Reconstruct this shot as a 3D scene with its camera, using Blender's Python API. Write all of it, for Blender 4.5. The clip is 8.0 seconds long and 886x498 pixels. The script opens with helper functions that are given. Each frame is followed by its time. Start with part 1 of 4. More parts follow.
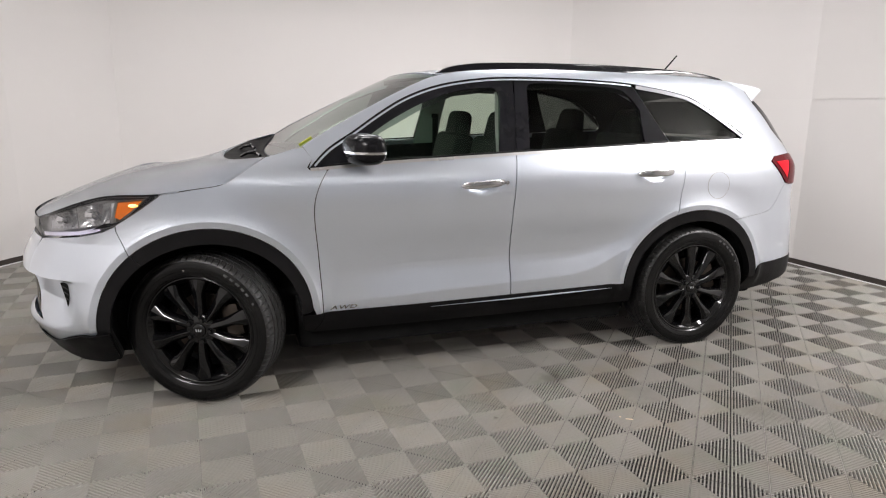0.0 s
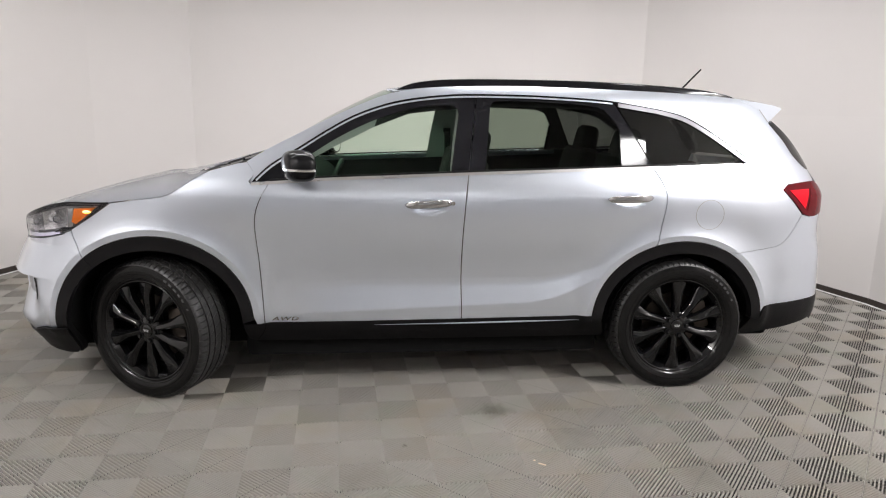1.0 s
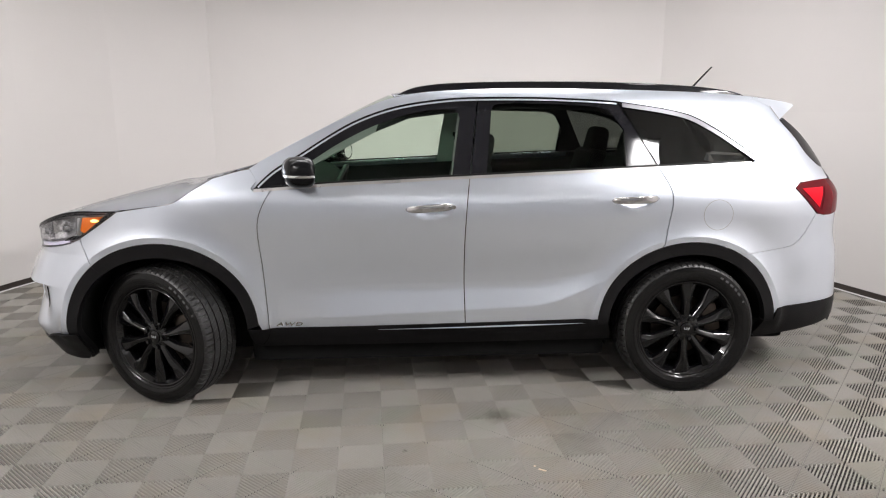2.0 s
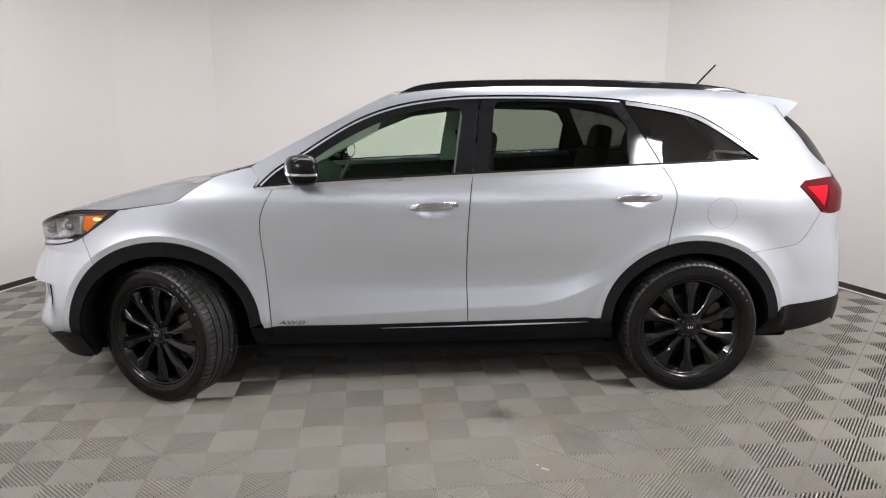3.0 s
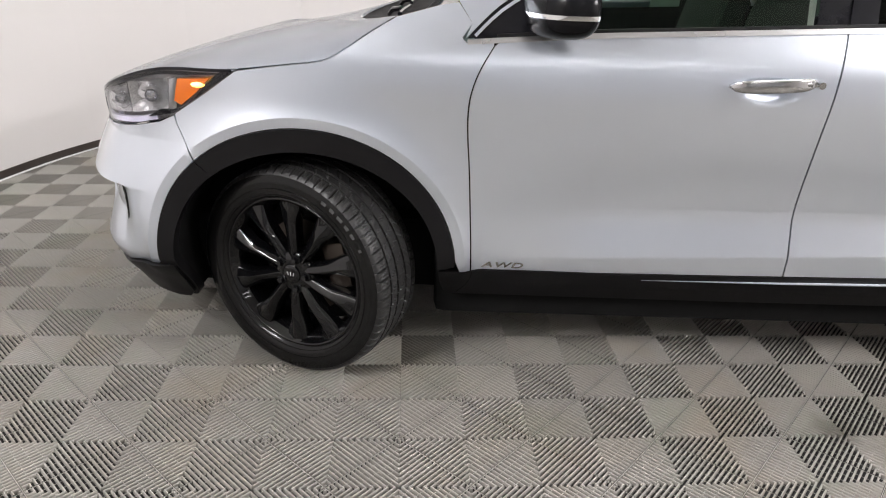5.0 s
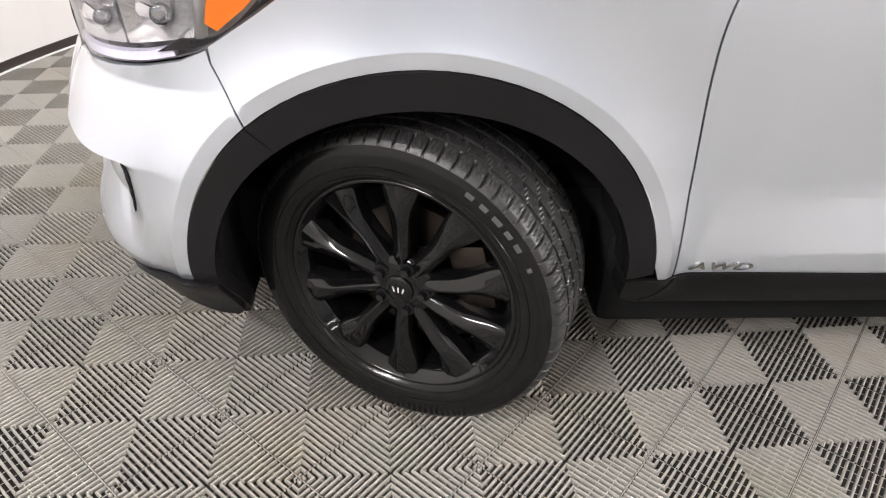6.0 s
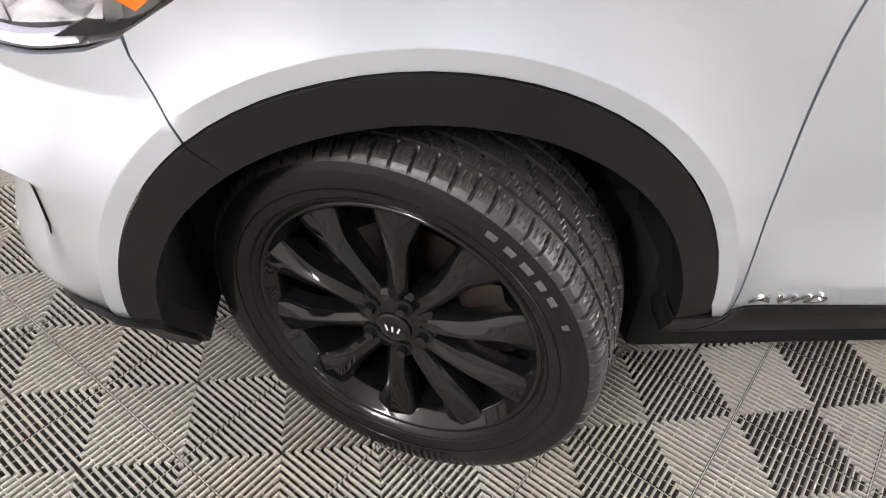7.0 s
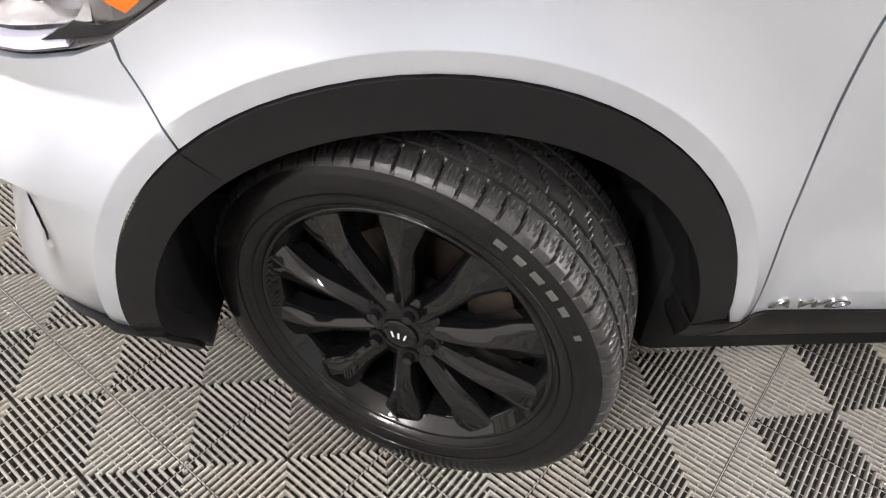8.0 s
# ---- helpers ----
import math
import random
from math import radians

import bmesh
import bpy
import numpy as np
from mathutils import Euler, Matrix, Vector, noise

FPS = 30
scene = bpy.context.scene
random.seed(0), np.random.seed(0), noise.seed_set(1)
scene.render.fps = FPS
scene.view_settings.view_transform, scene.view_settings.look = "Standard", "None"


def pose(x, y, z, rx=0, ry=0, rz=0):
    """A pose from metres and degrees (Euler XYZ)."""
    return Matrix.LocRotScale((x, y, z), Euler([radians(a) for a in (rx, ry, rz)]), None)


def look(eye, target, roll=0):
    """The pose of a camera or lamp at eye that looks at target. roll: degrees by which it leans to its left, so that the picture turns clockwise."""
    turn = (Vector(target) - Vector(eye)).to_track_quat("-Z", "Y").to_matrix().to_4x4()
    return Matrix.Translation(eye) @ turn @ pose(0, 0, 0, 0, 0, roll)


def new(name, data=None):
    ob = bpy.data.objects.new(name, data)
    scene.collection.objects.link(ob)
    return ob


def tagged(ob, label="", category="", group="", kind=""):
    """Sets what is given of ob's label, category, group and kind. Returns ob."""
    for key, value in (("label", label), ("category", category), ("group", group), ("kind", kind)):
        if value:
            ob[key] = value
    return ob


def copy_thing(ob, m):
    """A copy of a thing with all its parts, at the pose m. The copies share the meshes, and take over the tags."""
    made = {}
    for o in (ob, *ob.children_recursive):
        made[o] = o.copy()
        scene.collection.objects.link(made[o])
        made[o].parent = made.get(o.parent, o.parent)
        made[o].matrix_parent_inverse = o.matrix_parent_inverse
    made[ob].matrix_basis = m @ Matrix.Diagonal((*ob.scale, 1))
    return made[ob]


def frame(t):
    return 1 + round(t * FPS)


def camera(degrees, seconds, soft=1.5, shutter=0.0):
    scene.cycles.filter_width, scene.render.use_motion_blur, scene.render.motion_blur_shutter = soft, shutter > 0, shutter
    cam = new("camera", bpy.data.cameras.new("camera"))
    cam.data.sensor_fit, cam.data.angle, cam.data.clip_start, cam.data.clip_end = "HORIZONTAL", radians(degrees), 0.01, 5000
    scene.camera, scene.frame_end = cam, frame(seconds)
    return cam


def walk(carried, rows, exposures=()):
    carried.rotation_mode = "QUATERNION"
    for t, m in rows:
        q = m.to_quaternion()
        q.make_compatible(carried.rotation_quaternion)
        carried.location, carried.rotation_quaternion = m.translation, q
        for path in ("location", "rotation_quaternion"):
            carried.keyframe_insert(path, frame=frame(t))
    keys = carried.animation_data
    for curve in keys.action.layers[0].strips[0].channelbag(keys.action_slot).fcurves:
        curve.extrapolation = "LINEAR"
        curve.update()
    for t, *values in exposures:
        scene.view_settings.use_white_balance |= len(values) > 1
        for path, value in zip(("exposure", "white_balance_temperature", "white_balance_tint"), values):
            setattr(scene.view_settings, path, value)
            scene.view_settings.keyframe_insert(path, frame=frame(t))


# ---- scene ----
cam = camera(68.3, 8.0, 1.1)
PATH = [
    (0, (-0.776, -2.978, 1.41), (-0.053, -1.162, 0.986), 0.5),
    (0.5, (-0.215, -3.116, 1.444), (0.258, -1.22, 1.018), 0.7),
    (1, (0.214, -3.163, 1.486), (0.529, -1.232, 1.072), 1.2),
    (1.5, (0.361, -3.174, 1.483), (0.597, -1.229, 1.085), 0.2),
    (3, (0.367, -3.165, 1.472), (0.579, -1.217, 1.071), -0.1),
    (3.5, (0.37, -3.123, 1.472), (0.563, -1.18, 1.042), 0.7),
    (4, (0.251, -2.799, 1.417), (0.4, -0.873, 0.898), 2.4),
    (4.5, (-0.058, -2.289, 1.313), (0.068, -0.391, 0.695), 2.2),
    (5, (-0.376, -1.768, 1.317), (-0.267, 0.061, 0.515), 1.8),
    (5.2, (-0.496, -1.576, 1.31), (-0.387, 0.229, 0.454), 1.7),
    (6.3, (-0.812, -0.744, 1.213), (-0.609, 0.84, 0.009), 1.4),
    (6.5, (-0.811, -0.658, 1.216), (-0.598, 0.895, -0.026), 1.7),
    (7, (-0.803, -0.564, 1.209), (-0.565, 0.93, -0.099), 3.2),
    (7.5, (-0.797, -0.525, 1.208), (-0.572, 0.951, -0.123), 2.9),
    (8, (-0.794, -0.519, 1.206), (-0.586, 0.954, -0.131), 2.3),
]
walk(cam, [(t, look(eye, target, roll)) for t, eye, target, roll in PATH],
     exposures=[(0, 0.04, 6560, 10), (3.5, 0.06, 6520, 10), (4.0, 0.02, 6520, 10), (4.5, 0.0, 6500, 10), (5.0, 0.38, 6500, 10), (5.6, 0.66, 6550, 10), (6.3, 1.09, 6620, 10), (8.0, 1.18, 6620, 10)])

# ---- light ----
world = bpy.data.worlds.new("booth_air")
world.use_nodes = True
world.node_tree.nodes["Background"].inputs[0].default_value = (1.0, 0.98, 0.98, 1)
world.node_tree.nodes["Background"].inputs[1].default_value = 0.02
scene.world = world
CEIL = 3.3
# fixtures, all out of view and most of them added: x, y, length, width, turn, watts
LAMPS = [
    (2.62, -1.16, 0.28, 0.20, 0, 12),
    (1.6, 0.85, 1.2, 0.30, 0, 24),
    (-0.2, 0.85, 1.2, 0.30, 0, 22),
    (-1.7, 0.3, 1.2, 0.30, 0, 2),
    # four side fixtures added to brighten the car's flank, bumper, floor and walls
    (4.28, -1.75, 0.60, 0.26, 90, 130),
    (4.25, -2.75, 1.0, 0.30, 90, 88),
    (-2.75, -1.9, 0.60, 0.28, 90, 70),
    (-2.9, -2.95, 1.0, 0.30, 90, 66),
    (2.3, 2.5, 1.2, 0.30, 0, 20),
    (0.6, 2.5, 1.2, 0.30, 0, 20),
    (-1.2, 2.0, 1.2, 0.30, 0, 6),
    (0.9, -5.8, 1.2, 0.05, 0, 4),
    (2.6, -5.8, 1.2, 0.05, 0, 4),
    (-0.8, -5.8, 1.2, 0.05, 0, 4),
    (1.6, -7.2, 1.2, 0.05, 0, 6),
    (-0.1, -7.2, 1.2, 0.05, 0, 6),
]
for lx, ly, ll, lw, lt, watts in LAMPS:
    lamp = bpy.data.lights.new("assumed_ceiling_lamp", "AREA")
    lamp.shape, lamp.size, lamp.size_y, lamp.energy, lamp.color = "RECTANGLE", ll, lw, watts, (1.0, 0.985, 1.0)
    new("assumed_ceiling_lamp", lamp).matrix_world = pose(lx, ly, CEIL - 0.075, 0, 0, lt)


# ---- materials ----
def nodes_of(name):
    m = bpy.data.materials.new(name)
    m.use_nodes = True
    return m, m.node_tree.nodes, m.node_tree.links, m.node_tree.nodes["Principled BSDF"]


def surface(name, colour, rough=0.5, metal=0.0, coat=0.0, vary=0.12, scale=6.0, fine=120.0, bump=0.05, rough_vary=0.1, spec=0.5, island=False):
    """A surface whose colour, gloss and relief vary at two scales."""
    m, n, l, p = nodes_of(name)
    co = n.new("ShaderNodeTexCoord")
    big, small = n.new("ShaderNodeTexNoise"), n.new("ShaderNodeTexNoise")
    big.inputs["Scale"].default_value, big.inputs["Detail"].default_value = scale, 6
    small.inputs["Scale"].default_value, small.inputs["Detail"].default_value = fine, 3
    l.new(co.outputs["Object"], big.inputs["Vector"]), l.new(co.outputs["Object"], small.inputs["Vector"])
    mix = n.new("ShaderNodeMix")
    mix.data_type = "RGBA"
    mix.inputs[6].default_value = [c * (1 - vary) for c in colour] + [1]
    mix.inputs[7].default_value = [min(1, c * (1 + vary)) for c in colour] + [1]
    avg = n.new("ShaderNodeMath")
    avg.operation = "MULTIPLY_ADD"
    avg.inputs[1].default_value = 0.35
    l.new(small.outputs[0], avg.inputs[0])
    half = n.new("ShaderNodeMath")
    half.operation = "MULTIPLY"
    half.inputs[1].default_value = 0.65
    l.new(big.outputs[0], half.inputs[0]), l.new(half.outputs[0], avg.inputs[2])
    l.new(avg.outputs[0], mix.inputs[0])
    l.new(mix.outputs[2], p.inputs["Base Color"])
    rr = n.new("ShaderNodeMapRange")
    rr.inputs[3].default_value, rr.inputs[4].default_value = max(0.02, rough - rough_vary), rough + rough_vary
    l.new(big.outputs[0], rr.inputs[0]), l.new(rr.outputs[0], p.inputs["Roughness"])
    p.inputs["Metallic"].default_value, p.inputs["Coat Weight"].default_value = metal, coat
    p.inputs["Coat Roughness"].default_value = 0.03
    p.inputs["Specular IOR Level"].default_value = spec
    if bump:
        b = n.new("ShaderNodeBump")
        b.inputs["Strength"].default_value, b.inputs["Distance"].default_value = bump, 0.002
        l.new(small.outputs[0], b.inputs["Height"]), l.new(b.outputs[0], p.inputs["Normal"])
    return m


def glass(name, tint, gloss=1.5):
    m, n, l, p = nodes_of(name)
    n.remove(p)
    out = n["Material Output"]
    t, g, mix = n.new("ShaderNodeBsdfTransparent"), n.new("ShaderNodeBsdfGlossy"), n.new("ShaderNodeMixShader")
    f, power, share = n.new("ShaderNodeLayerWeight"), n.new("ShaderNodeMath"), n.new("ShaderNodeMapRange")
    t.inputs[0].default_value = (*tint, 1)
    g.inputs["Roughness"].default_value = 0.01
    f.inputs[0].default_value = 0.5
    power.operation, power.inputs[1].default_value = "POWER", 5.0
    share.inputs[3].default_value, share.inputs[4].default_value = ((gloss - 1) / (gloss + 1)) ** 2, 1.0
    l.new(f.outputs["Facing"], power.inputs[0]), l.new(power.outputs[0], share.inputs[0]), l.new(share.outputs[0], mix.inputs[0])
    l.new(t.outputs[0], mix.inputs[1]), l.new(g.outputs[0], mix.inputs[2])
    l.new(mix.outputs[0], out.inputs[0])
    return m


def glow(name, colour, strength):
    m, n, l, p = nodes_of(name)
    p.inputs["Base Color"].default_value = (0.8, 0.8, 0.8, 1)
    p.inputs["Emission Color"].default_value, p.inputs["Emission Strength"].default_value = (*colour, 1), strength
    return m


SILVER = surface("silver_paint", (0.765, 0.82, 0.905), 0.30, 0.90, 1.0, 0.03, 3, 900, 0.015, 0.02)
GLOSS_BLACK = surface("gloss_black", (0.006, 0.006, 0.007), 0.2, 0, 0.3, 0.2, 8, 300, 0.0, 0.03)
BLACK_TRIM = surface("satin_black_trim", (0.008, 0.008, 0.010), 0.07, 0, 0, 0.2, 8, 300, 0.0, 0.015, 0.28)
PLASTIC = surface("black_plastic", (0.0088, 0.0084, 0.0088), 0.40, 0, 0, 0.18, 7, 700, 0.12, 0.09, 0.13)
MIRROR_CAP = surface("semi_gloss_black", (0.007, 0.007, 0.008), 0.18, 0, 0, 0.2, 8, 300, 0.0, 0.04, 0.17)
DARK = surface("underbody_black", (0.010, 0.010, 0.010), 0.85, 0, 0, 0.3, 5, 60, 0.1, 0.05, 0.06)
RUBBER = surface("tyre_rubber", (0.0062, 0.0060, 0.0060), 0.17, 0, 0, 0.3, 22, 150, 0.14, 0.13, 0.26)
TREAD = surface("worn_tread", (0.0165, 0.0160, 0.0158), 0.46, 0, 0, 0.35, 18, 220, 0.25, 0.1)
RIM = surface("gloss_black_wheel", (0.0034, 0.0034, 0.0038), 0.035, 0.0, 0.0, 0.2, 9, 200, 0.0, 0.015, 0.50)
CHROME = surface("chrome", (0.80, 0.80, 0.81), 0.08, 1, 0, 0.05, 10, 300, 0.0, 0.03)
STEEL = surface("brake_steel", (0.060, 0.050, 0.043), 0.38, 1, 0, 0.3, 20, 300, 0.1, 0.1)
CLEAR = glass("window_glass", (0.80, 0.88, 0.80), 1.3)
PRIVACY = glass("privacy_glass", (0.46, 0.51, 0.45), 1.22)
DARKGLASS = glass("dark_quarter_glass", (0.12, 0.125, 0.12), 1.6)
WINDSHIELD = glass("windshield_glass", (0.40, 0.70, 0.49), 1.22)
LENS = glass("lamp_lens", (0.93, 0.93, 0.94))
RED = surface("red_lens", (0.085, 0.002, 0.005), 0.14, 0, 0.0, 0.15, 12, 200, 0.02, 0.04, 0.16)
BRIGHT_RED = surface("bright_red_reflector", (0.66, 0.005, 0.016), 0.3, 0, 0.0, 0.15, 30, 200, 0.05, 0.04, 0.12)
LAMP_GREY = surface("lamp_grey_inside", (0.40, 0.395, 0.41), 0.22, 0.5, 0.3, 0.1, 10, 200, 0.0, 0.05)
AMBER = surface("amber_lens", (1.0, 0.20, 0.008), 0.3, 0.35, 0.5, 0.2, 25, 150, 0.05, 0.05)
DRL = surface("lamp_light_guide", (0.72, 0.70, 0.85), 0.25, 0, 0.5, 0.08, 10, 100, 0.02, 0.05)
FABRIC = surface("black_seat_cloth", (0.009, 0.009, 0.0095), 0.85, 0, 0, 0.25, 12, 500, 0.3, 0.05)
GREY_TRIM = surface("grey_pillar_trim", (0.36, 0.36, 0.36), 0.7, 0, 0, 0.1, 8, 400, 0.1, 0.05)
LINER = surface("grey_headliner", (0.30, 0.29, 0.28), 0.85, 0, 0, 0.08, 8, 400, 0.1, 0.05)
MARK = surface("grey_rubber_marking", (0.065, 0.065, 0.065), 0.4, 0, 0, 0.1, 30, 200, 0.02, 0.05)
PALE_GLASS = surface("lamp_inner_lens", (0.62, 0.63, 0.66), 0.05, 0.9, 1.0, 0.05, 10, 100, 0.0, 0.02)
DARK_WALL = surface("mid_grey_wall", (0.44, 0.44, 0.45), 0.7, 0, 0, 0.1, 1.5, 60, 0.05, 0.05)
HANDLE = surface("handle_chrome", (0.60, 0.60, 0.61), 0.10, 1, 0, 0.05, 10, 300, 0.0, 0.03)
BADGE = surface("badge_chrome", (0.40, 0.39, 0.38), 0.22, 1, 0, 0.05, 10, 300, 0.0, 0.03)
REFLECTOR = surface("silvered_reflector", (0.96, 0.96, 0.97), 0.09, 0.85, 0.3, 0.04, 14, 200, 0.0, 0.04)
SATIN = surface("satin_chrome", (0.75, 0.75, 0.76), 0.28, 1, 0, 0.05, 10, 300, 0.0, 0.03)
BAND = surface("dull_satin_trim", (0.22, 0.22, 0.235), 0.34, 1, 0, 0.05, 10, 300, 0.0, 0.03)
MIRROR = surface("mirror_silver", (0.9, 0.9, 0.9), 0.03, 1, 0, 0.02, 4, 50, 0.0, 0.01)
STICKER = surface("yellow_green_sticker", (0.55, 0.62, 0.06), 0.5, 0, 0, 0.1, 30, 200, 0.02, 0.05)
SCRAP = surface("tan_paper", (0.62, 0.50, 0.36), 0.6, 0, 0, 0.1, 30, 200, 0.02, 0.05)
PALE = surface("pale_grey_marking", (0.55, 0.55, 0.55), 0.4, 0, 0, 0.1, 30, 200, 0.02, 0.05)
WALL = surface("cream_wall_paint", (0.685, 0.658, 0.640), 0.55, 0, 0, 0.03, 1.2, 90, 0.04, 0.05)
n, l = WALL.node_tree.nodes, WALL.node_tree.links
info, rr, hue = n.new("ShaderNodeObjectInfo"), n.new("ShaderNodeMapRange"), n.new("ShaderNodeHueSaturation")
rr.inputs[3].default_value, rr.inputs[4].default_value = 0.985, 1.012
l.new(info.outputs["Random"], rr.inputs[0]), l.new(rr.outputs[0], hue.inputs["Value"])
l.new([q for q in n if q.type == "MIX"][0].outputs[2], hue.inputs["Color"]), l.new(hue.outputs[0], n["Principled BSDF"].inputs["Base Color"])
CEILING = surface("ceiling_paint", (0.80, 0.79, 0.78), 0.8, 0, 0, 0.04, 1.5, 60, 0.05, 0.05)
BASE = surface("dark_baseboard", (0.035, 0.026, 0.022), 0.5, 0, 0, 0.2, 5, 120, 0.05, 0.1)
SUBFLOOR = surface("dark_slab_under_tiles", (0.012, 0.011, 0.010), 0.8, 0, 0, 0.3, 5, 120, 0.1, 0.1)
def tile_plastic():
    m = surface("grey_ribbed_plastic", (0.272, 0.257, 0.235), 0.50, 0, 0, 0.11, 1.3, 70, 0.05, 0.05, 0.20)
    n, l = m.node_tree.nodes, m.node_tree.links
    geo, info = n.new("ShaderNodeNewGeometry"), n.new("ShaderNodeObjectInfo")
    for t in [q for q in n if q.type == "TEX_NOISE"]:
        l.new(geo.outputs["Position"], t.inputs["Vector"])
    hue = n.new("ShaderNodeHueSaturation")
    rr = n.new("ShaderNodeMapRange")
    rr.inputs[3].default_value, rr.inputs[4].default_value = 0.93, 1.07
    l.new(info.outputs["Random"], rr.inputs[0]), l.new(rr.outputs[0], hue.inputs["Value"])
    mix, p = [q for q in n if q.type == "MIX"][0], n["Principled BSDF"]
    # oily spots that were trodden into the plastic
    last = mix.outputs[2]
    for scale, low, high, tint, most in ((2.3, 0.50, 0.72, (0.27, 0.225, 0.165, 1), 0.45), (3.1, 0.52, 0.72, (0.235, 0.25, 0.205, 1), 0.5)):
        patch, share, tinted = n.new("ShaderNodeTexNoise"), n.new("ShaderNodeMapRange"), n.new("ShaderNodeMix")
        patch.inputs["Scale"].default_value, patch.inputs["Detail"].default_value = scale, 5
        l.new(geo.outputs["Position"], patch.inputs["Vector"]), l.new(patch.outputs[0], share.inputs[0])
        share.inputs[1].default_value, share.inputs[2].default_value, share.inputs[4].default_value = low, high, most
        tinted.data_type, tinted.inputs[7].default_value = "RGBA", tint
        l.new(share.outputs[0], tinted.inputs[0]), l.new(last, tinted.inputs[6])
        last = tinted.outputs[2]
    ragged = n.new("ShaderNodeTexNoise")
    ragged.inputs["Scale"].default_value, ragged.inputs["Detail"].default_value = 14, 4
    l.new(geo.outputs["Position"], ragged.inputs["Vector"])
    for sx, sy, size, strength in ((0.992, -0.163, 0.13, 0.55), (0.496, -0.463, 0.022, 0.8), (1.30, -0.42, 0.20, 0.2), (-0.35, -0.95, 0.16, 0.22), (0.30, -0.72, 0.24, 0.15), (1.75, -0.85, 0.22, 0.2), (-1.2, -0.3, 0.22, 0.15)):
        dist, frayed, fall, spot = n.new("ShaderNodeVectorMath"), n.new("ShaderNodeMath"), n.new("ShaderNodeMapRange"), n.new("ShaderNodeMix")
        dist.operation = "DISTANCE"
        dist.inputs[1].default_value = (sx, sy, 0)
        l.new(geo.outputs["Position"], dist.inputs[0])
        frayed.operation, frayed.inputs[1].default_value = "MULTIPLY_ADD", size * 1.3
        l.new(ragged.outputs[0], frayed.inputs[0]), l.new(dist.outputs["Value"], frayed.inputs[2])
        fall.inputs[1].default_value, fall.inputs[2].default_value = size * 0.75, size * 1.45
        fall.inputs[3].default_value, fall.inputs[4].default_value = strength, 0.0
        l.new(frayed.outputs[0], fall.inputs[0])
        spot.data_type = "RGBA"
        spot.inputs[7].default_value = (0.07, 0.06, 0.045, 1)
        l.new(fall.outputs[0], spot.inputs[0]), l.new(last, spot.inputs[6])
        last = spot.outputs[2]
    l.new(last, hue.inputs["Color"]), l.new(hue.outputs[0], p.inputs["Base Color"])
    return m


TILE = tile_plastic()
HOUSING = surface("fixture_housing", (0.7, 0.7, 0.7), 0.5, 0, 0, 0.05, 6, 100, 0.02, 0.05)
AMBER_BULB = glow("lit_amber_bulb", (1.0, 0.50, 0.03), 2.2)
DIFFUSER = glow("fixture_diffuser", (1.0, 0.98, 0.98), 10.0)


# ---- mesh helpers ----
def part(name, bm, material, parent=None, label="", smooth=True, angle=35):
    """Links a bmesh as one mesh object under a thing or part."""
    me = bpy.data.meshes.new(name)
    bm.normal_update()
    bm.to_mesh(me)
    bm.free()
    me.materials.append(material)
    if smooth:
        me.shade_smooth()
        me.set_sharp_from_angle(angle=radians(angle))
    ob = new(name, me)
    if parent is not None:
        ob.parent = parent
    if label:
        tagged(ob, label)
    return ob


def box(bm, size, m=Matrix(), bevel=0.0, seg=2):
    made = bmesh.ops.create_cube(bm, size=1, matrix=m @ Matrix.Diagonal((*size, 1)))["verts"]
    if bevel:
        edges = list({e for v in made for e in v.link_edges})
        bmesh.ops.bevel(bm, geom=edges, offset=bevel, segments=seg, affect="EDGES", profile=0.6)
    return bm


def grid(rows, close_u=False, close_v=False, flip=False):
    """A bmesh from a grid of places."""
    bm = bmesh.new()
    vs = [[bm.verts.new(p) for p in row] for row in rows]
    nu, nv = len(vs), len(vs[0])
    for i in range(nu if close_u else nu - 1):
        for j in range(nv if close_v else nv - 1):
            q = [vs[i][j], vs[(i + 1) % nu][j], vs[(i + 1) % nu][(j + 1) % nv], vs[i][(j + 1) % nv]]
            bm.faces.new(q[::-1] if flip else q)
    return bm


def thicken(bm, t):
    bmesh.ops.solidify(bm, geom=bm.faces[:], thickness=t)
    return bm


def tube(points, radius, seg=10):
    """A round bar along points."""
    pts = [Vector(p) for p in points]
    rows = []
    for i, p in enumerate(pts):
        d = (pts[min(i + 1, len(pts) - 1)] - pts[max(i - 1, 0)]).normalized()
        a = d.cross(Vector((0.01, 0.02, 1))).normalized()
        b = d.cross(a)
        r = radius[i] if isinstance(radius, (list, tuple)) else radius
        rows.append([p + r * (math.cos(2 * math.pi * k / seg) * a + math.sin(2 * math.pi * k / seg) * b) for k in range(seg)])
    bm = grid(rows, close_v=True)
    bmesh.ops.holes_fill(bm, edges=[e for e in bm.edges if e.is_boundary], sides=0)
    bmesh.ops.recalc_face_normals(bm, faces=bm.faces[:])
    return bm


def curve(pts, n=6):
    """A smooth line through the given places (Catmull-Rom), n steps between two of them."""
    p = np.array(pts, float)
    ext = np.vstack([2 * p[0] - p[1], p, 2 * p[-1] - p[-2]])
    out = []
    for i in range(len(p) - 1):
        a, b, c, d = ext[i : i + 4]
        for k in range(n):
            t = k / n
            out.append(tuple(0.5 * (2 * b + (c - a) * t + (2 * a - 5 * b + 4 * c - d) * t * t + (3 * b - a - 3 * c + d) * t**3)))
    return out + [tuple(p[-1])]


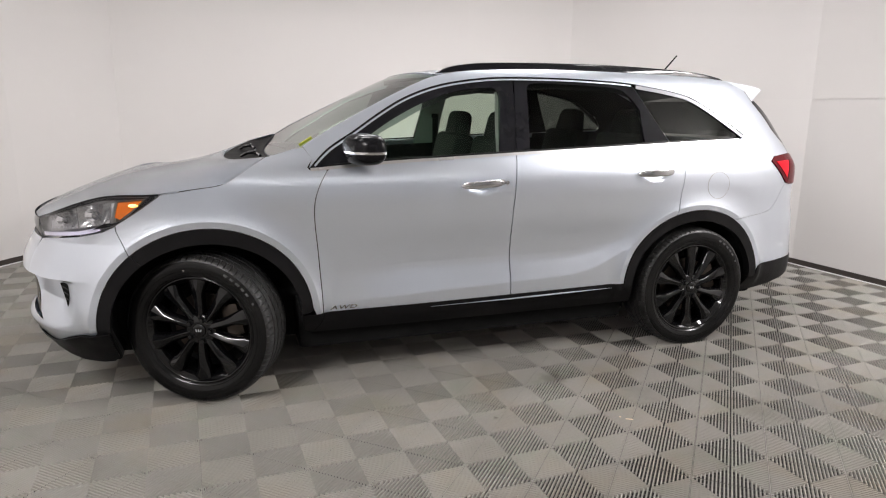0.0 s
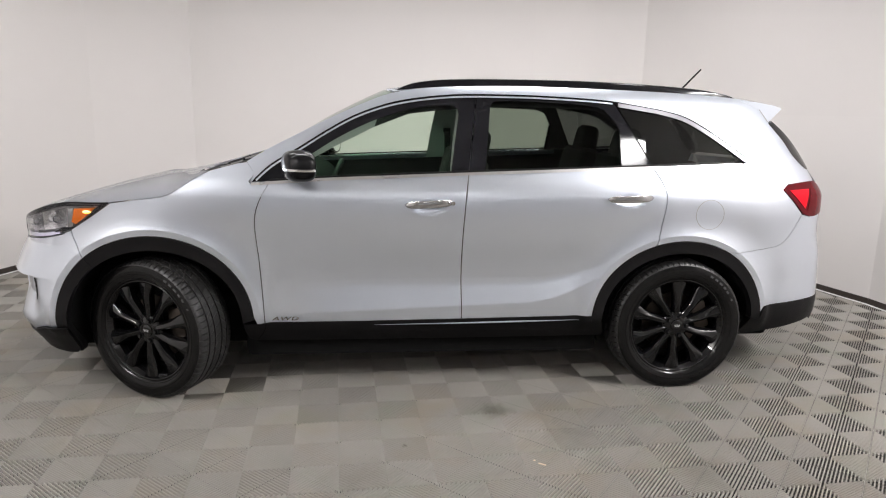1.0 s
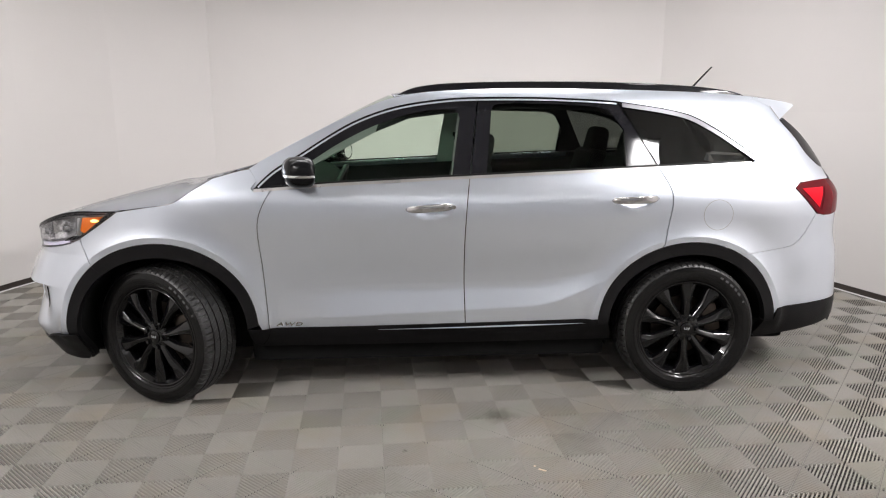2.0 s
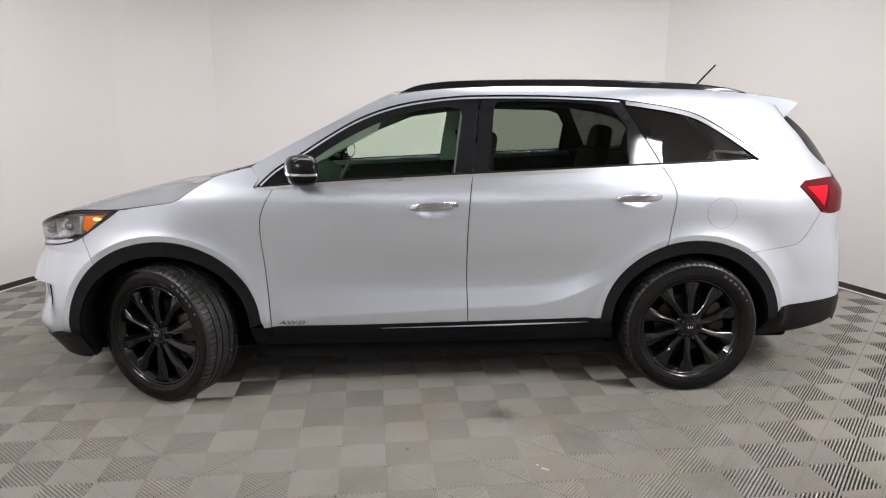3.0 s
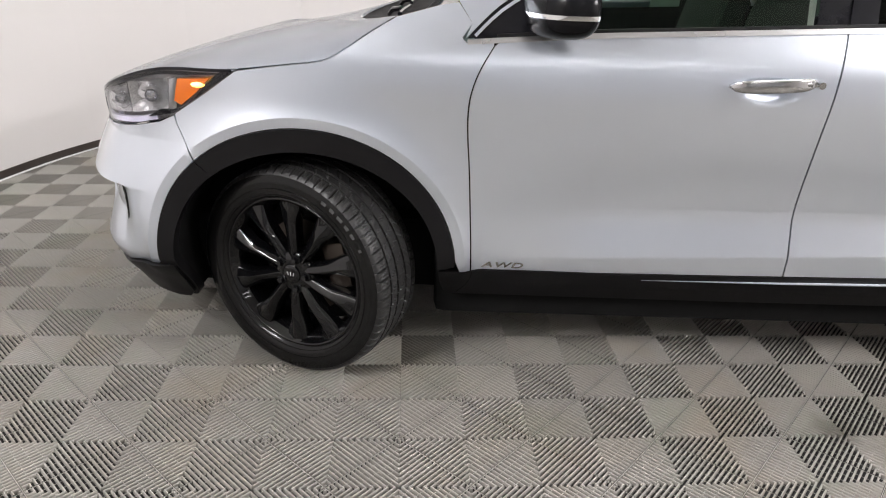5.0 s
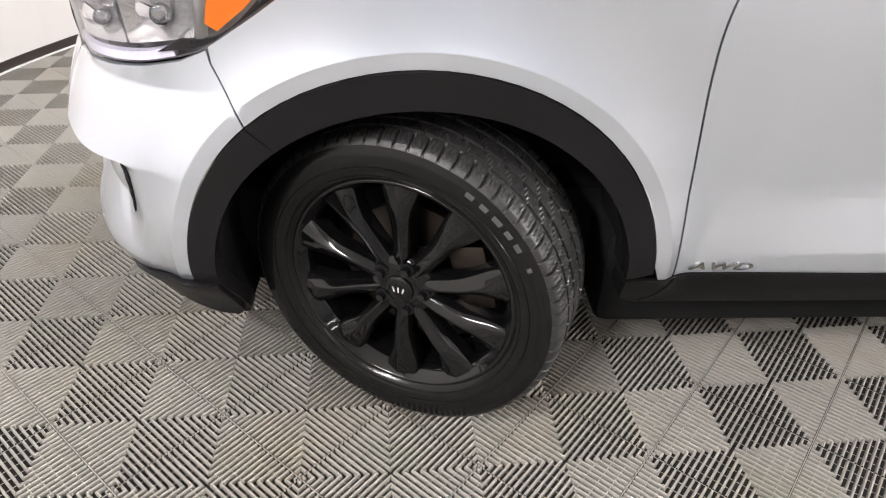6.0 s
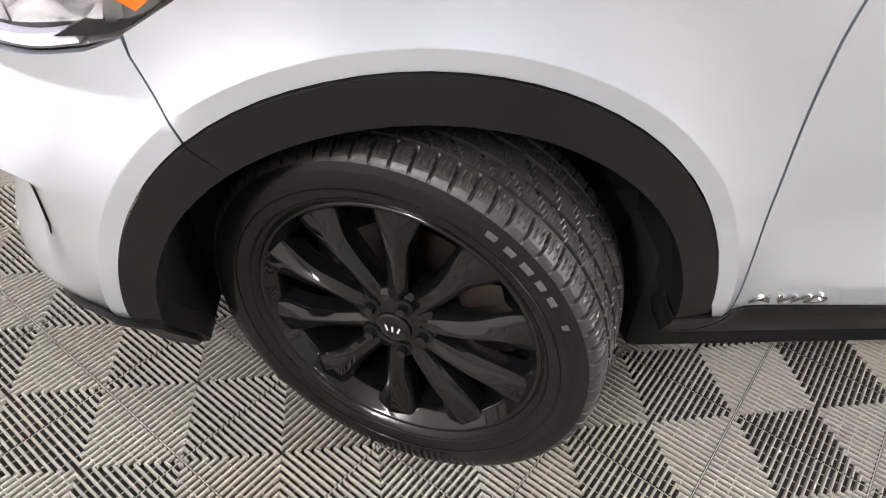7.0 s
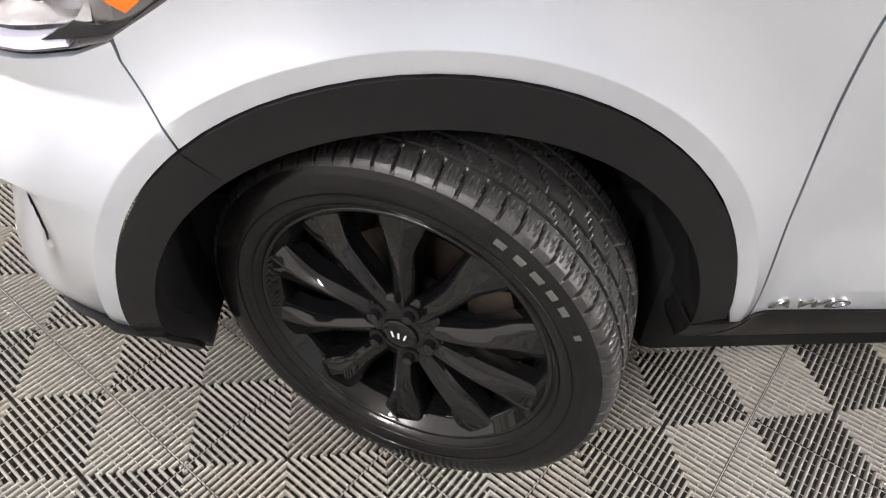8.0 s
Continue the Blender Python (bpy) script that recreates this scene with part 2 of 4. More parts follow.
def table(xs, ys, blur, lo, hi):
    """A smooth function through a table."""
    g = np.linspace(lo - 1, hi + 1, 3000)
    v = np.interp(g, xs, ys)
    w = max(1, int(blur / (g[1] - g[0])))
    k = np.hanning(2 * w + 3)
    v = np.convolve(np.pad(v, w + 1, mode="edge"), k / k.sum(), mode="valid")
    return lambda q: np.interp(q, g, v)



# ---- the booth ----
PLAN = [(4.48, -8.4), (4.48, -3.6), (4.48, -2.4), (4.48, -1.15), (4.49, 0.1), (4.47, 1.37), (4.22, 2.5), (3.6, 3.98), (2.45, 4.40), (1.2, 4.60), (-0.1, 4.62),
        (-1.34, 4.48), (-2.16, 3.86), (-2.65, 3.02), (-2.91, 2.15), (-3.07, 0.9), (-3.12, -0.3), (-3.15, -2.4), (-3.15, -8.4)]
PLAN = [(1.0082 * x + 0.003, 1.0082 * y + 0.010) for x, y in PLAN]
SEAM = 1.51


def inward(a, b):
    d = Vector((b[0] - a[0], b[1] - a[1], 0)).normalized()
    return d, Vector((-d.y, d.x, 0))


def wall_run(name, a, b, label, gap=0.0006):
    """A run of wall sheets, two high, bent along the plan, on a wall with thickness."""
    root = tagged(new(name), label, "wall", kind="structure")
    fine = BENT[a * 6 : b * 6 + 1]
    out = []
    for i in range(len(fine)):
        d, n = inward(BENT[max(a * 6 + i - 1, 0)], BENT[min(a * 6 + i + 1, len(BENT) - 1)])
        out.append(n)

    def strip(part_name, i0, i1, z0, z1, t0, t1, mat, lead=""):
        pts, ns = fine[i0 : i1 + 1], out[i0 : i1 + 1]
        rows = []
        for (x, y), n in zip(pts, ns):
            rows.append([(x + n.x * t, y + n.y * t, z) for t, z in ((t0, z0), (t1, z0), (t1, z1), (t0, z1))])
        bm = grid(rows, close_v=True)
        bmesh.ops.holes_fill(bm, edges=[e for e in bm.edges if e.is_boundary], sides=0)
        bmesh.ops.recalc_face_normals(bm, faces=bm.faces[:])
        return part(part_name, bm, mat, root, lead, angle=30)

    strip("backing", 0, len(fine) - 1, 0, CEIL, -0.12, -0.008, WALL)
    for k in range(0, len(fine) - 1, 6):
        strip("wall_sheet", k, k + 6, 0, SEAM - gap, -0.0075, 0.0, WALL)
        strip("wall_sheet", k, k + 6, SEAM + gap, CEIL - 0.01, -0.0075, -0.0012, WALL)
        tagged(strip("baseboard", k, k + 6, 0.004, 0.050, 0.0005, 0.010, BASE, "dark brown vinyl baseboard"), kind="structure")
        tagged(strip("trim", k, k + 6, -0.002, 0.0035, 0.0005, 0.026, HOUSING, "pale edge strip along the floor tiles"), kind="structure")
    return root


BENT = curve(PLAN[:6], 6)[:-1] + curve(PLAN[5:12], 6)[:-1] + curve(PLAN[11:], 6)
wall_run("wall_east", 0, 5, "cream painted booth wall of tall sheets", 0.0025)
wall_run("wall_north", 5, 13, "cream painted booth wall bending round in tall sheets")
wall_run("wall_west", 13, 18, "cream painted booth wall of tall sheets")
# added out of view: its grey sets the bounce and the doors' reflections
south = tagged(new("wall_south"), "unseen mid grey wall added to close the hall behind", "wall", kind="structure")
part("backing", box(bmesh.new(), (7.8, 0.12, CEIL), pose(0.66, -8.46, CEIL / 2)), DARK_WALL, south, smooth=False)
part("baseboard", box(bmesh.new(), (7.6, 0.012, 0.058), pose(0.66, -8.393, 0.029), 0.003), BASE, south)

bm = bmesh.new()
f = bm.faces.new([bm.verts.new((x * 1.03, y * 1.03, 0)) for x, y in PLAN])
if f.normal.z > 0:
    f.normal_flip()
f = bmesh.ops.extrude_face_region(bm, geom=[f])
bmesh.ops.translate(bm, verts=[v for v in f["geom"] if isinstance(v, bmesh.types.BMVert)], vec=(0, 0, 0.12))
bmesh.ops.recalc_face_normals(bm, faces=bm.faces[:])
ceiling = part("ceiling", bm, CEILING, smooth=False)
ceiling.location.z = CEIL
tagged(ceiling, "plain off-white ceiling over the booth", "ceiling", kind="structure")

# a housing and glowing diffuser for each assumed lamp
for lx, ly, ll, lw, lt, watts in LAMPS:
    fixture = new("ceiling_light")
    fixture.matrix_world = pose(lx, ly, CEIL, 0, 0, lt)
    tagged(fixture, "white linear light fixture assumed on the unseen ceiling", "ceiling light", group="ceiling lights of the booth")
    part("housing", box(bmesh.new(), (ll + 0.05, lw + 0.05, 0.05), pose(0, 0, -0.025), 0.008), HOUSING, fixture)
    part("diffuser", box(bmesh.new(), (ll, lw, 0.02), pose(0, 0, -0.058), 0.006), DIFFUSER, fixture)


from mathutils.geometry import delaunay_2d_cdt

# ---- the car: its own axes are x to the rear, y to its right, z up; front axle at x = 0 ----
CAR = tagged(new("car"), "silver seven-seat SUV with black wheels and black roof rails, parked", "car")
CAR.matrix_world = pose(-0.670, 1.095, 0.012, 0, 0, -3.4)
WHEELBASE = 2.78

prof = table([0.10, 0.22, 0.28, 0.34, 0.385, 0.429, 0.437, 0.47, 0.535, 0.562, 0.582, 0.64, 0.75, 0.85, 0.96, 1.04, 1.10, 1.15, 1.22, 1.40, 1.55, 1.62, 1.67],
             [0.77, 0.815, 0.850, 0.884, 0.8995, 0.9040, 0.9045, 0.8965, 0.8815, 0.8768, 0.8768, 0.882, 0.896, 0.909, 0.921, 0.915, 0.898, 0.873, 0.838, 0.752, 0.672, 0.620, 0.52], 0.007, 0, 2)
soft_prof = table([0.10, 0.22, 0.28, 0.34, 0.385, 0.43, 0.58, 0.75, 0.96, 1.04, 1.10, 1.15, 1.22, 1.40, 1.55, 1.62, 1.67],
                  [0.77, 0.815, 0.848, 0.876, 0.887, 0.891, 0.886, 0.898, 0.921, 0.915, 0.898, 0.873, 0.838, 0.752, 0.672, 0.620, 0.52], 0.055, 0, 2)
# heights of the two creases along the doors
low_crease = table([0.3, 0.6, 1.0, 1.5, 1.95, 2.08, 2.18, 2.28, 2.40, 2.60, 2.80], [0.425, 0.428, 0.443, 0.463, 0.480, 0.506, 0.546, 0.600, 0.650, 0.600, 0.567], 0.05, -1, 4)
high_crease = table([0.5, 0.8, 1.0, 2.0, 2.2, 2.4, 2.6], [0.570, 0.590, 0.605, 0.615, 0.650, 0.715, 0.715], 0.08, -1, 4)
nose = table([-0.74, -0.70, -0.66, -0.62, -0.56, -0.48, -0.38, -0.26, -0.12, 0.1, 0.5],
             [0.58, 0.67, 0.75, 0.82, 0.89, 0.945, 0.975, 0.99, 0.997, 1, 1], 0.05, -1, 1)
stern = table([2.3, 2.7, 3.0, 3.2, 3.3, 3.4, 3.5, 3.58, 3.64, 3.68, 3.72],
              [1, 0.998, 0.99, 0.975, 0.958, 0.935, 0.90, 0.86, 0.81, 0.75, 0.66], 0.05, 2, 4)
slant = table([0, 0.45, 0.60, 0.72, 0.82, 0.90, 1.06, 1.52, 1.7], [-0.065, -0.065, -0.058, -0.040, -0.010, 0, 0, 0.24, 0.30], 0.04, 0, 2)


def step01(a, b, v):
    t = np.clip((v - a) / (b - a), 0, 1)
    return t * t * (3 - 2 * t)


HANDLES = [(1.395, 0.992, 0.105, 0.040), (2.455, 1.030, 0.095, 0.034)]
ARCHES = [(0.016, 0.385, 0.490, 0.460), (2.775, 0.375, 0.490, 0.445)]


def half(x, z):
    """Half the width of the body at x and height z."""
    x, z = np.asarray(x, float), np.asarray(z, float)
    zl, zu = low_crease(x), high_crease(x)
    w = np.where(z < 0.385, z, np.where(z < zl, 0.385 + (z - 0.385) / (zl - 0.385) * 0.052, np.where(z < zu, 0.437 + (z - zl) / (zu - zl) * 0.145, np.where(z < 0.96, 0.582 + (z - zu) / (0.96 - zu) * 0.378, z))))
    sharp = step01(0.56, 1.05, x) * step01(2.40, 2.10, x) * step01(0.84, 0.70, z)
    ahead = 0.088 * np.clip((0.785 - z) / 0.17, 0, 1) * step01(0.18, 0.40, z) - 0.066 * step01(0.613, 0.604, z) * np.clip((z - 0.37) / 0.14, 0, 1) * step01(-0.545, -0.625, x)
    y = (prof(w) * sharp + soft_prof(z) * (1 - sharp)) * nose(x + ahead) * stern(x + slant(z))
    for cx, cz, w, h in ARCHES:
        r = np.hypot((x - cx) / w, (z - cz) / h)
        reach = 0.13 + 0.165 * step01(0.40, 0.66, z)
        y = y + 0.026 * np.clip((1.065 + reach - r) / reach, 0, 1) ** 2 * step01(0.26, 0.40, z)
    for hx, hz, a, b in HANDLES:
        r = np.hypot((x - hx) / a, (z - hz) / b)
        y = y - 0.016 * step01(1.0, 0.30, r)
    return y


def normal(x, z, d=0.002):
    n = np.stack([-(half(x + d, z) - half(x - d, z)) / (2 * d), -np.ones_like(x), -(half(x, z + d) - half(x, z - d)) / (2 * d)], -1)
    return n / np.linalg.norm(n, axis=-1, keepdims=True)


def side_mesh(name, poly, step=0.05, off=0.0, thick=0.014, right=False, lips=False, lean=0.0, tilt=None):
    """A sheet of the body's side, cut to an outline in x and z, with its edges turned in."""
    bm = bmesh.new()
    clean = []
    for p in poly:
        if not clean or math.dist(p, clean[-1]) > 0.0015:
            clean.append(p)
    if math.dist(clean[0], clean[-1]) < 0.0015:
        clean.pop()
    ring = []
    for p, q in zip(clean, clean[1:] + clean[:1]):
        k = max(1, math.ceil(math.dist(p, q) / step))
        ring += [(p[0] + (q[0] - p[0]) * i / k, p[1] + (q[1] - p[1]) * i / k) for i in range(k)]
    poly_np = np.array(ring)
    gx, gz = np.meshgrid(np.arange(poly_np[:, 0].min() + step / 2, poly_np[:, 0].max(), step), np.arange(poly_np[:, 1].min() + step / 2, poly_np[:, 1].max(), step))
    pts = np.stack([gx.ravel(), gz.ravel()], -1)
    nxt = np.roll(poly_np, -1, axis=0)
    cross = np.zeros(len(pts), bool)
    near = np.full(len(pts), 9.0)
    for (ax, az), (bx, bz) in zip(poly_np, nxt):
        span = (az > pts[:, 1]) != (bz > pts[:, 1])
        cross ^= span & (pts[:, 0] < (bx - ax) * (pts[:, 1] - az) / (bz - az + 1e-12) + ax)
        near = np.minimum(near, np.hypot(pts[:, 0] - ax, pts[:, 1] - az))
    pts = pts[cross & (near > step * 0.45)]
    if lips:
        crest = np.array([(cx + g * w * math.cos(a), cz + g * h * math.sin(a)) for cx, cz, w, h in ARCHES for g in (1.03, 1.052, 1.061, 1.069, 1.078, 1.10, 1.14) for a in np.linspace(-0.1, math.pi + 0.1, 70)]
                         + [(x, float(low_crease(x)) + d) for d in (-0.014, -0.006, -0.001, 0.004, 0.012) for x in np.linspace(0.57, 2.36, 150)]
                         + [(x, float(high_crease(x)) + d) for d in (-0.016, -0.005, 0.006, 0.018) for x in np.linspace(0.57, 2.42, 150)])
        keep, ok = np.zeros(len(crest), bool), np.full(len(crest), 9.0)
        for (ax, az), (bx, bz) in zip(poly_np, nxt):
            span = (az > crest[:, 1]) != (bz > crest[:, 1])
            keep ^= span & (crest[:, 0] < (bx - ax) * (crest[:, 1] - az) / (bz - az + 1e-12) + ax)
            ok = np.minimum(ok, np.hypot(crest[:, 0] - ax, crest[:, 1] - az))
        crest = crest[keep & (ok > 0.006)]
        if len(crest) and len(pts):
            gap = np.array([np.hypot(*(crest - q).T).min() for q in pts])
            pts = np.vstack([pts[gap > 0.018], crest])
    flat_v = [Vector(p) for p in ring] + [Vector(p) for p in pts]
    out_v, _, out_f, *_ = delaunay_2d_cdt(flat_v, [], [list(range(len(ring)))], 1, 1e-5)
    vs = [bm.verts.new((v.x, 0, v.y)) for v in out_v]
    for f in out_f:
        bm.faces.new([vs[i] for i in f])
    for v in [v for v in vs if not v.link_faces]:
        bm.verts.remove(v)
    bm.verts.index_update()
    x, z = np.array([v.co.x for v in bm.verts]), np.array([v.co.z for v in bm.verts])
    y, n = half(x, z) + off - lean * (z - 1.35), normal(x, z)
    tilt = lean if tilt is None else tilt
    if tilt:
        n = n + np.array([0, 0, tilt])
        n /= np.linalg.norm(n, axis=-1, keepdims=True)
    for v, yy in zip(bm.verts, y):
        v.co.y = -yy
    for f in bm.faces:
        f.normal_update()
        if f.normal.y > 0:
            f.normal_flip()
    count = len(bm.verts)
    if thick:
        edges = [e for e in bm.edges if e.is_boundary]
        around = {v for e in edges for v in e.verts}
        outer = {v: bm.verts.new(v.co) for v in around}
        inner = {v: bm.verts.new((v.co.x, v.co.y + thick, v.co.z)) for v in around}
        for e in edges:
            loop = e.link_loops[0]
            a, b = loop.vert, loop.link_loop_next.vert
            bm.faces.new([outer[b], outer[a], inner[a], inner[b]])
    bm.verts.index_update()
    total = len(bm.verts)
    if right:
        for v in bm.verts:
            v.co.y = -v.co.y
        for f in bm.faces:
            f.normal_flip()
    me = bpy.data.meshes.new(name)
    bm.to_mesh(me)
    bm.free()
    me.shade_smooth()
    flat = np.zeros((total, 3))
    flat[:count] = n * ([1, -1, 1] if right else [1, 1, 1])
    me.normals_split_custom_set_from_vertices(flat.tolist())
    return me


def side(name, poly, material, parent=None, label="", both=True, **kw):
    """The sheet on the car's left and, where both, its twin on the right. Returns the left one."""
    made = []
    for right in (False, True)[: 2 if both else 1]:
        me = side_mesh(name, poly, right=right, **kw)
        me.materials.append(material)
        ob = new(name, me)
        ob.parent = parent[1 if right else 0] if isinstance(parent, (list, tuple)) else (parent or CAR)
        if label:
            tagged(ob, label)
        made.append(ob)
    return made


def ribbon(pts, width):
    """An outline round a line: width to its left and right."""
    p = np.array(pts, float)
    d = np.gradient(p, axis=0)
    d /= np.linalg.norm(d, axis=1, keepdims=True)
    n = np.stack([-d[:, 1], d[:, 0]], -1) * width / 2
    return [tuple(q) for q in p + n] + [tuple(q) for q in (p - n)[::-1]]


def arch(k, a0, a1, grow=0.0, n=26):
    """Part of a wheel arch from angle a0 to a1 in degrees (180 is ahead, 0 behind)."""
    cx, cz, w, h = ARCHES[k]
    return [(cx + (w + grow) * math.cos(radians(a)), cz + (h + grow) * math.sin(radians(a))) for a in np.linspace(a0, a1, n)]


# lines of the side
TOP = curve([(0.509, 1.108), (0.607, 1.199), (0.738, 1.279), (0.871, 1.364), (1.005, 1.439), (1.143, 1.493), (1.282, 1.528), (1.452, 1.552), (1.608, 1.563),
             (1.85, 1.565), (2.055, 1.562), (2.343, 1.548), (2.53, 1.525), (2.681, 1.501), (2.808, 1.468), (2.92, 1.408), (3.023, 1.340), (3.15, 1.250)], 4)
BELT = lambda x: float(np.interp(x, [0.5, 0.896, 1.602, 2.586, 3.15], [1.100, 1.128, 1.160, 1.201, 1.223]))
F_SEAM = curve([(0.554, 0.381), (0.550, 0.48), (0.544, 0.58), (0.535, 0.72), (0.526, 0.82), (0.523, 0.90), (0.531, 0.965), (0.556, 1.032), (0.603, 1.112)], 4)
B_SEAM = curve([(1.580, 0.395), (1.576, 0.55), (1.574, 0.70), (1.577, 0.868), (1.588, 1.039), (1.603, 1.162)], 4)
R_SEAM = curve([(2.592, 1.203), (2.630, 1.140), (2.655, 1.075), (2.655, 1.01), (2.642, 0.932), (2.622, 0.815)], 4)
shift = lambda pts, dx, dz=0: [(x + dx, z + dz) for x, z in pts]
top_from = lambda a, b: [p for p in TOP if a <= p[0] <= b]

fender = F_SEAM[:-1] + [(0.592, 1.100), (0.512, 1.098), (0.500, 1.112), (0.528, 1.150), (0.488, 1.204), (0.44, 1.196)] + curve([(0.309, 1.160), (0.23, 1.113), (0.159, 1.066), (0.098, 1.036), (-0.02, 1.020), (-0.154, 1.001)], 3) \
    + curve([(-0.154, 1.001), (-0.255, 0.930), (-0.352, 0.868)], 3) + [(-0.3505, 0.84), (-0.3195, 0.764)] + arch(0, 131.2, 4) + [(0.52, 0.379)]
side("fender", fender, SILVER, label="silver front fender", step=0.03, lips=True)
bumper = [(-0.357, 0.862), (-0.411, 0.838)] + curve([(-0.411, 0.838), (-0.50, 0.818), (-0.608, 0.800), (-0.716, 0.775)], 3) + curve([(-0.716, 0.775), (-0.757, 0.72), (-0.785, 0.66), (-0.790, 0.615)], 3) + [(-0.790, 0.600), (-0.775, 0.560), (-0.765, 0.50), (-0.755, 0.43)] + curve([(-0.735, 0.395), (-0.765, 0.375), (-0.765, 0.335), (-0.725, 0.306), (-0.67, 0.306), (-0.615, 0.336), (-0.55, 0.356), (-0.480, 0.362)], 3) + arch(0, 182, 131.7) + [(-0.323, 0.764), (-0.354, 0.84)]
side("front_bumper", bumper, SILVER, label="silver front bumper corner", step=0.010, lips=True)
f_door = shift(F_SEAM, 0.0045)[:-1] + [(0.612, 1.105)] + [(x, BELT(x) - 0.007) for x in (0.7, 0.9, 1.2, 1.5)] + shift(B_SEAM[::-1], -0.0025)
F_DOOR = side("front_door", f_door, SILVER, label="silver front door", step=0.015, lips=True)
r_door = shift(B_SEAM, 0.0025) + [(x, BELT(x) - 0.007) for x in (1.8, 2.1, 2.4)] + shift(R_SEAM, -0.0045, -0.003) + arch(1, 110, 176)
R_DOOR = side("rear_door", r_door, SILVER, label="silver rear door", step=0.015, lips=True)
quarter = R_SEAM[::-1] + [(2.62, BELT(2.62) - 0.007), (3.08, 1.212), (3.155, 1.237)] + shift([p for p in TOP if p[0] < 3.15][::-1], 0.0, 0.001) \
    + [(0.528, 1.150), (0.488, 1.208)] + curve([(0.488, 1.208), (0.579, 1.264), (0.752, 1.355), (0.927, 1.443), (1.106, 1.524), (1.225, 1.564), (1.40, 1.592), (1.622, 1.605), (1.929, 1.612), (2.392, 1.606), (2.862, 1.592), (3.15, 1.572), (3.29, 1.555)], 4) \
    + [(3.30, 1.50), (3.33, 1.437)] + curve([(3.33, 1.437), (3.408, 1.345), (3.458, 1.265), (3.530, 1.200), (3.565, 1.186), (3.585, 1.132)], 3) + [(3.372, 1.120), (3.332, 1.09), (3.472, 0.954)] + curve([(3.472, 0.954), (3.42, 0.862), (3.365, 0.797), (3.28, 0.772), (3.045, 0.748)], 3) + arch(1, 56, 109)
side("body_side", quarter, SILVER, label="silver rear quarter, roof side and windshield pillar", step=0.035, lips=True)
r_bumper = [(3.046, 0.7455)] + curve([(3.046, 0.7455), (3.28, 0.7695), (3.3665, 0.7945), (3.4222, 0.8605), (3.4745, 0.9515)], 3) + [(3.53, 0.938), (3.62, 0.945), (3.70, 0.985), (3.705, 0.86), (3.722, 0.80), (3.752, 0.74), (3.772, 0.66), (3.776, 0.58), (3.766, 0.50), (3.758, 0.465), (3.28, 0.443)] + arch(1, 5, 55)
side("rear_bumper", r_bumper, SILVER, label="silver rear bumper corner", step=0.03, lips=True)
# fuel door
side("fuel_door", [(2.90 + 0.077 * math.cos(a), 0.960 + 0.077 * math.sin(a)) for a in np.linspace(0, 2 * math.pi, 40)], SILVER, both=False, off=0.0015, thick=0.004, step=0.03)
side("fuel_door_gap", ribbon([(2.90 + 0.0785 * math.cos(a), 0.960 + 0.0785 * math.sin(a)) for a in np.linspace(0, 6.25, 60)], 0.0022), GREY_TRIM, both=False, off=0.0012, thick=0.002, step=0.03)

# black cladding
for k, name in ((0, "front_arch_cladding"), (1, "rear_arch_cladding")):
    cx, cz, w, h = ARCHES[k]
    inner = [(cx + 0.432 * math.cos(radians(a)), cz + (0.385 if k == 0 else 0.378) * math.sin(radians(a))) for a in np.linspace(0, 180, 40)]
    if k == 0:
        a, b = arch(0, 180, 131.55, -0.003), arch(0, 131.15, 2, -0.003)
        side(name, curve([(-0.398, 0.300), (-0.388, 0.232), (-0.400, 0.206), (-0.428, 0.214), (-0.458, 0.290)], 3) + a + [inner[28]] + inner[29:], PLASTIC, step=0.03, off=0.006, thick=0.05)
        side(name, b + inner[:28] + [inner[28]], PLASTIC, step=0.03, off=0.006, thick=0.05)
    else:
        side(name, arch(1, 180, 0, -0.003) + inner, PLASTIC, step=0.03, off=0.006, thick=0.05)
sill = [(0.450, 0.377), (0.520, 0.377), (0.568, 0.378), (1.0, 0.386), (1.58, 0.392), (2.286, 0.406), (2.344, 0.376), (2.37, 0.30), (2.37, 0.275), (1.5, 0.268), (0.50, 0.268), (0.468, 0.285), (0.455, 0.33)]
side("sill_cladding", sill, PLASTIC, step=0.03, off=0.004, thick=0.08)
side("sill_gap", ribbon([(0.561, 0.376), (0.556, 0.350), (0.540, 0.315), (0.512, 0.278)], 0.0035), DARK, step=0.02, off=0.0055, thick=0.003)
for s in (-1, 1):
    line = [(x, s * (float(half(x, z)) + 0.008), z) for x, z in [(x, float(np.interp(x, [0.568, 1.0, 1.58, 2.286], [0.356, 0.364, 0.370, 0.383]))) for x in np.linspace(1.12, 2.22, 40)]]
    part("sill_lip", tube(line, [0.0048 * min(1, 0.12 + k / 24, 0.12 + (39 - k) / 12) for k in range(40)], 10), SILVER, CAR, "silver lip along the sill")
valance = [(-0.765, 0.328), (-0.725, 0.302), (-0.67, 0.302), (-0.615, 0.332), (-0.55, 0.352), (-0.480, 0.359), (-0.420, 0.366), (-0.412, 0.280), (-0.402, 0.228), (-0.422, 0.200), (-0.47, 0.196), (-0.56, 0.202), (-0.70, 0.232), (-0.765, 0.28)]
side("front_valance", valance, PLASTIC, step=0.03, off=0.018, thick=0.05)
r_val = [(3.21, 0.372), (3.265, 0.375), (3.28, 0.440), (3.758, 0.462), (3.768, 0.44), (3.745, 0.36), (3.60, 0.315), (3.45, 0.29), (3.20, 0.262), (3.18, 0.29)]
